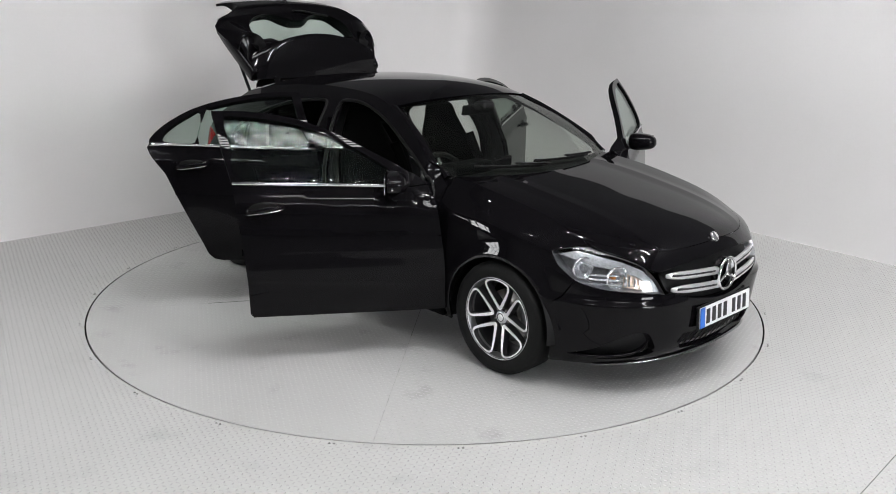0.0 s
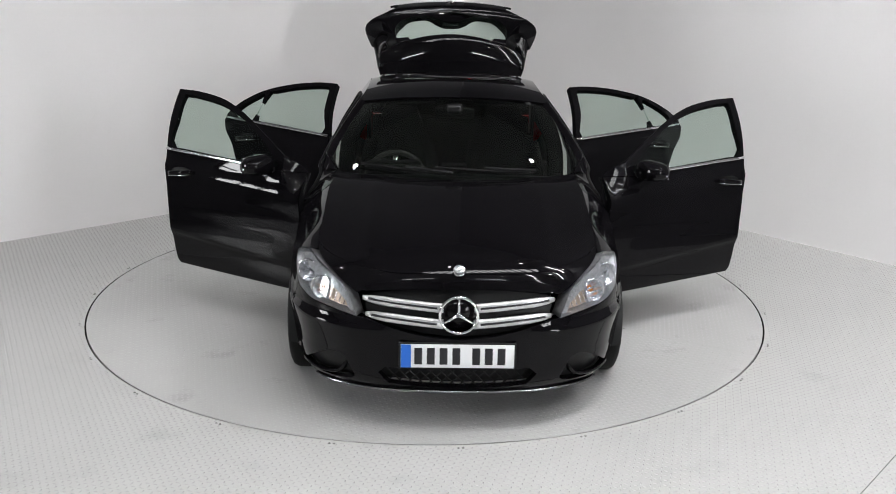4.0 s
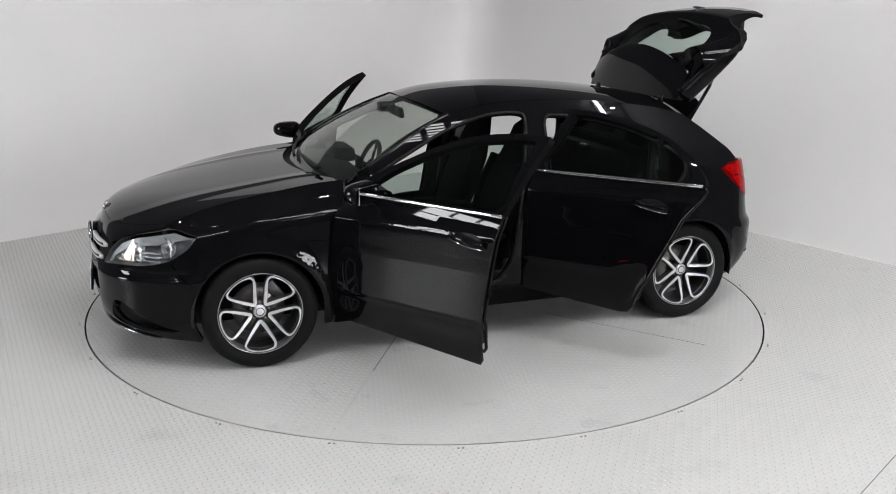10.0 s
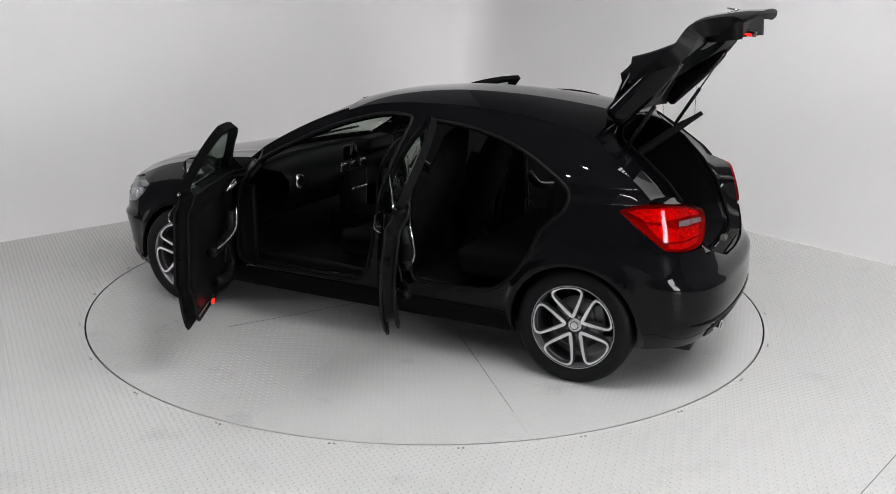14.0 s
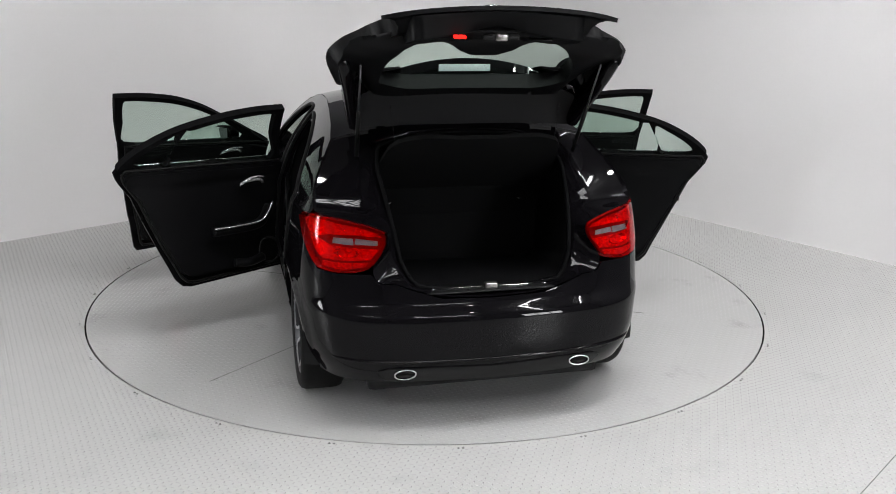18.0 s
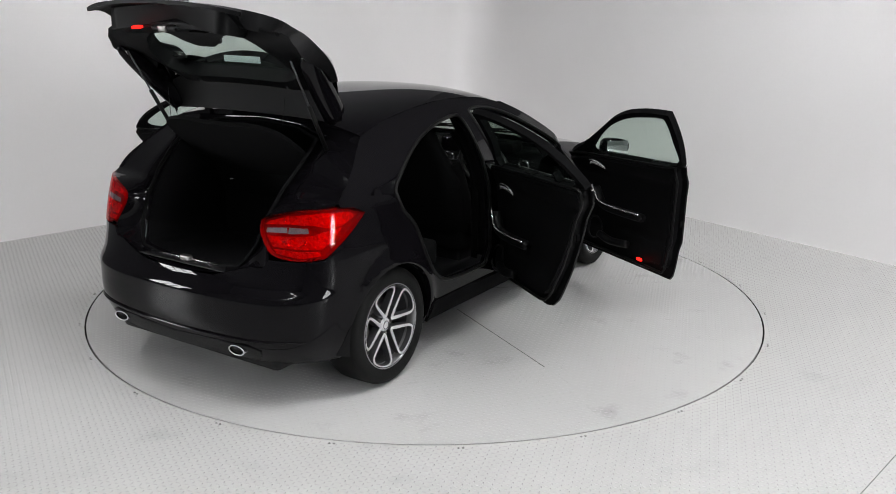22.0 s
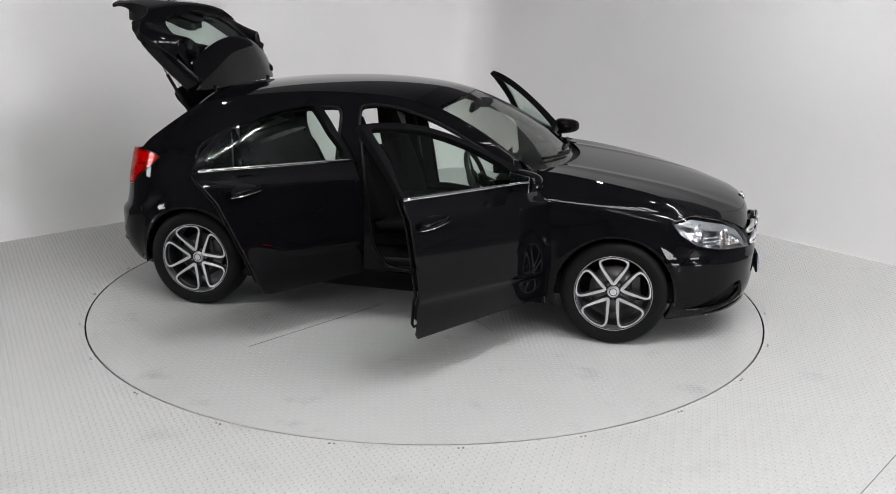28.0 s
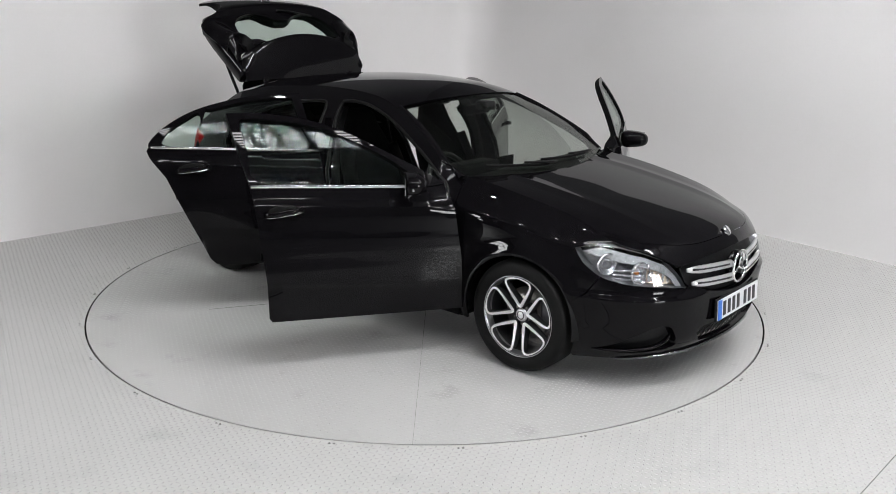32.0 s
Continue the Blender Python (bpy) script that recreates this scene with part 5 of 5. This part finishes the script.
# opening of the boot: painted frame from the shell inwards, with its seal
edge3 = [roof_surface(np.array(u), np.array(1.0)) for u in np.linspace(0, .97, 10)]
edge3 += list(body(np.array([-1.37, -1.455, -1.56, -1.66, -1.715, -1.809, -2.005, -2.16, -2.21, -2.205, -2.14, -2.17, -2.255, -2.34, -2.45, -2.58, S_REAR]),
                   np.array([1.30, 1.24, 1.163, 1.085, 1.035, 1.016, 1.0, .97, .945, .89, .80, .735, .725, .70, .672, .66, .655])))
edge3 = np.array(edge3)
half3 = np.array(curve([tuple(p) for p in edge3], 3))
o3 = np.concatenate([half3, half3[-2:0:-1] * [1, -1, 1]])
ang = np.arctan2(o3[:, 2] - 1.0, o3[:, 1])
hole = np.array([(-1.955, .36, .70), (-1.90, .415, .80), (-1.84, .435, .93), (-1.74, .455, 1.06), (-1.60, .475, 1.19), (-1.47, .45, 1.275), (-1.42, .27, 1.318), (-1.405, 0, 1.330)])
hole = np.concatenate([hole, hole[-2::-1] * [1, -1, 1], [(-1.965, -.2, .675), (-1.97, 0, .67), (-1.965, .2, .675)]])
ha = np.arctan2(hole[:, 2] - 1.0, hole[:, 1])
ho = np.argsort(ha)
i3 = np.stack([np.interp(ang, ha[ho], hole[ho, k], period=2 * math.pi) for k in range(3)], 1)
rows = []
for f, d in ((0, .012), (.25, .030), (.6, .040), (1, .045), (1.0, .075)):
    rows.append([tuple(p + np.array([d, 0, 0])) for p in o3 * (1 - f) + i3 * f])
part("boot_frame", strip("boot_frame", rows, [PAINT], True), car, "glossy black boot opening")
part("boot_seal", tube("boot_seal", [tuple(p + np.array([.035, 0, 0])) for p in i3[::2]], disc_section(.010, 6), [MATT], True, up=(1, 0, 0)), car, "black boot seal")
well = [[tuple(p + np.array([.06, 0, 0])) for p in i3], [(-1.10, p[1] * 1.12, .60 if p[2] < .9 else p[2] if p[2] < 1.0 else 1.0) for p in i3]]
part("boot_lining", strip("boot_lining", well, [INNER], True), car, "black boot lining")
part("boot_floor", box("boot_floor", (.92, .98, .02), [FABRIC], .005, (-1.50, 0, .60)), car, "black boot carpet")
part("sill_guard", box("sill_guard", (.06, .62, .008), [TRIM], .003, (-1.955, 0, .676)), car, "black loading sill")
part("sill_trim", box("sill_trim", (.010, .56, .004), [CHROME], .0015, (-1.93, 0, .683)), car, "thin chrome sill line")
part("boot_striker", box("boot_striker", (.035, .06, .03), [STEEL], .008, (-1.945, 0, .69)), car, "steel boot striker")
for sg in (1, -1):
    part("lashing_eye", tube("lashing_eye", [(-1.25, sg * .38, .95), (-1.27, sg * .36, .945), (-1.25, sg * .34, .95)], disc_section(.006, 6), [CHROME]), car, "small chrome eye")
    tip = [(-1.90, sg * .427, .318), (-2.00, sg * .427, .315), (-2.040, sg * .427, .314)]
    ring = [(.050 * math.cos(a), .023 * math.sin(a)) for a in np.linspace(0, 2 * math.pi, 25)[:-1]]
    part("exhaust_tip", tube("exhaust_tip", tip, ring, [CHROME], caps=False), car, "oval chrome exhaust tip")
    part("exhaust_rim", tube("exhaust_rim", [(-2.042, sg * .427 + .050 * math.cos(a), .314 + .023 * math.sin(a)) for a in np.linspace(0, 2 * math.pi, 33)[:-1]], disc_section(.0030, 8), [SILVER], True, up=(1, 0, 0)), car, "chrome rim of the exhaust tip")
    part("exhaust_bore", tube("exhaust_bore", [(x + .004, y, z) for x, y, z in tip], [(a * .86, b * .78) for a, b in ring], [SEAL]), car, "dark exhaust bore")
part("bumper_moulding", tube("bumper_moulding", [tuple(tail(np.array(u), np.array(.372 + .006 * abs(u))) + np.array([-.003, 0, 0])) for u in np.linspace(-.80, .80, 41)], flat_section(.014, .016, .4), [PAINT], scale=[.2, .5, .8] + [1.0] * 35 + [.8, .5, .2]), car, "glossy black edge over the diffuser")
part("diffuser", patch("diffuser", half_to_full([(0, .335), (.30, .345), (.50, .342), (.56, .32), (.54, .272), (.4, .258), (0, .254)]), tail, [TRIM], MID, shift=.006, thick=.02, step=.05), car, "matt black rear diffuser")

part("boot_back", box("boot_back", (.03, 1.05, .50), [FABRIC], .01, (-1.20, 0, .80)), car, "black back of the rear seats")

# ---- underbody ----
part("underbody", box("underbody", (3.9, 1.16, .16), [TRIM], .03, (.03, 0, .27)), car, "black underbody")
part("floor_pan", box("floor_pan", (2.0, 1.62, .08), [TRIM], .02, (-.05, 0, .25)), car, "black floor pan")
part("engine_bay", box("engine_bay", (.70, .95, .40), [SEAL], .05, (1.45, 0, .52)), car, "dark engine bay")
for x in (1.35, -1.35):
    part("axle", tube("axle", [(x, -.70, .30), (x, .70, .30)], disc_section(.03, 10), [STEEL], up=(1, 0, 0)), car)

# ---- cabin ----


def seat(x, y):
    s = empty("front_seat", pose(x, y, 0), car)
    tagged(s, "black cloth sports seat with built-in headrest")
    part("cushion", box("cushion", (.52, .46, .15), [FABRIC], .05, (.10, 0, .49), None, 4), s)
    for q in (1, -1):
        part("bolster", tube("bolster", curve([(.32, q * .22, .55), (.10, q * .235, .575), (-.10, q * .23, .56)], 5), disc_section(.045, 10), [FABRIC]), s)
        part("back_bolster", tube("back_bolster", curve([(-.10, q * .215, .60), (-.16, q * .235, .80), (-.23, q * .20, 1.0)], 5), disc_section(.05, 10), [FABRIC]), s)
    back = [(-.10, .52, .24, .08), (-.16, .70, .26, .09), (-.23, .90, .255, .085), (-.28, 1.04, .20, .07), (-.31, 1.14, .15, .06), (-.33, 1.22, .125, .05), (-.335, 1.25, .07, .02)]
    rows = [[(bx + t * math.cos(a), w * math.copysign(abs(math.sin(a)) ** .6, math.sin(a)), bz - t * .3 * math.cos(a)) for a in np.linspace(0, 2 * math.pi, 25)[:-1]] for bx, bz, w, t in back]
    part("backrest", strip("backrest", rows + [[rows[-1][0]] * 24], [FABRIC], True), s)
    part("seat_base", box("seat_base", (.42, .40, .16), [TRIM], .03, (.08, 0, .36)), s)
    part("belt_buckle", box("belt_buckle", (.03, .02, .05), [material("red_buckle", (.5, .01, .01), .4)], .005, (-.08, -.26 if y > 0 else .26, .56)), s, "red belt buckle")
    return s


for y in (.37, -.37):
    seat(-.08, y)
bench = empty("rear_bench", pose(0, 0, 0), car)
tagged(bench, "black cloth rear bench")
part("cushion", box("cushion", (.50, 1.26, .16), [FABRIC], .05, (-.80, 0, .50), None, 4), bench)
part("backrest", box("backrest", (.14, 1.26, .56), [FABRIC], .045, (0, 0, 0), None, 4), bench, at=pose(-1.12, 0, .80, 0, -18, 0))
for y in (.40, -.40, 0):
    part("headrest", box("headrest", (.10, .25, .14), [FABRIC], .04, (0, 0, 0), None, 4), bench, at=pose(-1.23, y, 1.10, 0, -14, 0))

dash = part("dashboard", strip("dashboard", [[(.98, y, .93), (.86, y, .955), (.72, y, .955 + .012 * math.cos(y * 4)), (.60, y, .935), (.55, y, .88), (.56, y, .78), (.66, y, .66), (.80, y, .60)] for y in np.linspace(-.74, .74, 21)], [INNER]), car, "black soft dashboard")
part("screen", box("screen", (.012, .16, .10), [PAINT], .004, (.58, 0, .955)), dash, "small black centre screen")
for y in (-.62, -.12, 0, .12, .62):
    part("air_vent", lathe("air_vent", [(.045, -.02), (.045, .004), (.038, .010), (.034, .004), (.001, -.005)], [CHROME, TRIM], 24, "x", [0, 0, 0, 1]), dash, "round chrome-rimmed vent", at=pose(.555, y, .86, 0, 0, 180))
part("instrument_cowl", box("instrument_cowl", (.14, .34, .09), [INNER], .03, (.62, -.37, .975)), dash, "black instrument hood")
console = part("centre_console", box("centre_console", (.85, .24, .24), [INNER], .03, (.25, 0, .46)), car, "black centre console")
part("armrest", box("armrest", (.34, .20, .07), [FABRIC], .025, (-.02, 0, .62)), console, "padded black armrest")
part("centre_panel", box("centre_panel", (.08, .24, .30), [INNER], .02, (.56, 0, .70)), console, "black centre panel")
for k in range(4):
    part("stack_button", box("stack_button", (.012, .035, .014), [CHROME], .003, (.515, -.075 + .05 * k, .72)), console)
wheel_pose = pose(.43, -.37, .865, 0, 66, 0)
steer = part("steering_wheel", tube("steering_wheel", [(.18 * math.cos(a), .185 * math.sin(a), 0) for a in np.linspace(0, 2 * math.pi, 49)[:-1]], disc_section(.016, 10), [LEATHER], True), car, "black leather three-spoke steering wheel", at=wheel_pose)
part("wheel_boss", lathe("wheel_boss", [(.001, .0), (.055, -.004), (.065, -.02), (.05, -.06)], [TRIM], 24, "z"), steer, "black wheel boss")
for a in (0, 180, 90):
    c, s = math.cos(radians(a + 90)), math.sin(radians(a + 90))
    part("wheel_spoke", tube("wheel_spoke", [(.05 * c, .05 * s, -.015), (.175 * c, .178 * s, 0)], flat_section(.032, .012), [CHROME if a == 90 else TRIM]), steer)
part("steering_column", tube("steering_column", [(.44, -.37, .86), (.70, -.37, .76)], disc_section(.04, 12), [TRIM]), car, "black steering column")
part("key_tag", box("key_tag", (.010, .026, .060), [material("red_webbing", (.45, .008, .02), .7)], .003, (.47, -.47, .80)), car, "red tag on the ignition key")
part("interior_mirror", box("interior_mirror", (.03, .25, .065), [TRIM], .015, (0, 0, 0), None, 3), car, "black interior mirror", at=pose(.33, 0, 1.285, 0, 12, 0))
part("mirror_pod", box("mirror_pod", (.10, .10, .06), [TRIM], .02, (.40, 0, 1.315)), car, "black sensor pod behind the mirror")
for y in (.36, -.36):
    part("sun_visor", box("sun_visor", (.13, .30, .016), [INNER], .006, (0, 0, 0)), car, "dark sun visor", at=pose(.15, y * .8, 1.352, 0, 22, 0))
for y, (u0, u1, v) in ((0, (.62, -.16, .05)), (1, (-.02, -.74, .045))):
    pts = [tuple(screen_surface(np.array(u), np.array(v + .03 * k)) + np.array([.015, 0, .018])) for k, u in enumerate(np.linspace(u0, u1, 8) * 1.0)]
    arm = part("wiper_arm", tube("wiper_arm", [tuple(screen_surface(np.array(u), np.array(v + .008 * k)) + np.array([.02, 0, .026])) for k, u in enumerate(np.linspace(u0, (u0 + u1) / 2, 6))], flat_section(.018, .012), [TRIM]), car, "black wiper arm")
    part("wiper_blade", tube("wiper_blade", [tuple(screen_surface(np.array(u), np.array(v + .006 * k)) + np.array([.014, 0, .016])) for k, u in enumerate(np.linspace(u0 - .05, u1, 10))], flat_section(.010, .016), [SEAL]), arm, "black wiper blade")
for sg, flip in SIDES:
    part("sill_plate", box("sill_plate", (.36, .035, .006), [CHROME], .002, (.30, sg * .80, .372)), car, "chrome sill plate")
    part("opening_seal", tube("opening_seal", [tuple(p * [1, sg, 1]) for p in body(np.array([q[0] for q in FRONT_OPEN]), np.array([q[1] for q in FRONT_OPEN]))], disc_section(.011, 6), [SEAL], True, up=(0, 1, 0)), car, "black door opening seal")
    part("opening_seal", tube("opening_seal", [tuple(p * [1, sg, 1]) for p in body(np.array([q[0] for q in REAR_OPEN]), np.array([q[1] for q in REAR_OPEN]))], disc_section(.011, 6), [SEAL], True, up=(0, 1, 0)), car, "black door opening seal")
    # trimmed inner pillar, belt and side wall of the footwell
    part("pillar_trim", tube("pillar_trim", curve([(-.20, sg * .74, .42), (-.27, sg * .74, .95), (-.32, sg * .60, 1.30)], 6), flat_section(.10, .03, .3), [INNER], up=(1, 0, 0)), car, "black pillar trim")
    part("seat_belt", tube("seat_belt", curve([(-.24, sg * .70, .40), (-.28, sg * .70, .95), (-.33, sg * .58, 1.20)], 6), flat_section(.046, .003), [FABRIC], up=(1, 0, 0)), car, "black seat belt")
    part("pillar_lining", box("pillar_lining", (.15, .03, .50), [INNER], .01, (-1.22, sg * .66, .95)), car, "black rear pillar lining")
    part("footwell_wall", box("footwell_wall", (.12, .03, .50), [TRIM], .01, (.88, sg * .74, .58)), car, "black footwell side")
part("bulkhead", box("bulkhead", (.04, 1.5, .62), [TRIM], .01, (.97, 0, .60)), car, "black bulkhead")
for y in (-.30, -.42):
    part("pedal", box("pedal", (.02, .06, .09), [STEEL], .006, (.80, y, .42)), car, "steel pedal")


# ---- what moves: the turntable turns once, and the car on it ----
TURN = [(0, -47.81), (0.5, -51.09), (1, -56.26), (1.5, -61.84), (2, -67.86), (2.5, -73.46), (3, -79.56), (3.5, -85.26),
        (4, -91.34), (4.5, -97.34), (5, -103.34), (5.5, -109.25), (6, -115.32), (6.5, -121.01), (7, -127.18), (7.5, -132.7),
        (8, -138.72), (8.5, -144.51), (9, -150.53), (9.5, -156.19), (10, -162.34), (10.5, -168.04), (11, -174.15), (11.5, -179.63),
        (12, -185.55), (12.5, -191.03), (13, -196.97), (13.5, -202.65), (14, -208.71), (14.5, -214.69), (15, -221.15), (15.5, -227.6),
        (16, -234.01), (16.5, -240.25), (17, -246.26), (17.5, -251.8), (18, -257.87), (18.5, -263.47), (19, -269.51), (19.5, -275.18),
        (20, -281.12), (20.5, -286.77), (21, -292.85), (21.5, -298.38), (22, -304.38), (22.5, -309.83), (23, -315.92), (23.5, -321.5),
        (24, -327.71), (24.5, -333.37), (25, -339.66), (25.5, -345.09), (26, -351.26), (26.5, -357.2), (27, -363.07), (27.5, -368.8),
        (28, -374.56), (28.5, -379.8), (29, -385.66), (29.5, -391.3), (30, -396.97), (30.5, -400.47), (31, -402.64), (31.5, -403.11),
        (32, -403.11)]


def motions():
    seat = pose(-.054, .158, 0, 0, 0, .9)
    rows = [(t, Matrix.Rotation(radians(a), 4, "Z")) for t, a in TURN]
    walk(table, rows)
    walk(car, [(t, m @ seat) for t, m in rows])


motions()
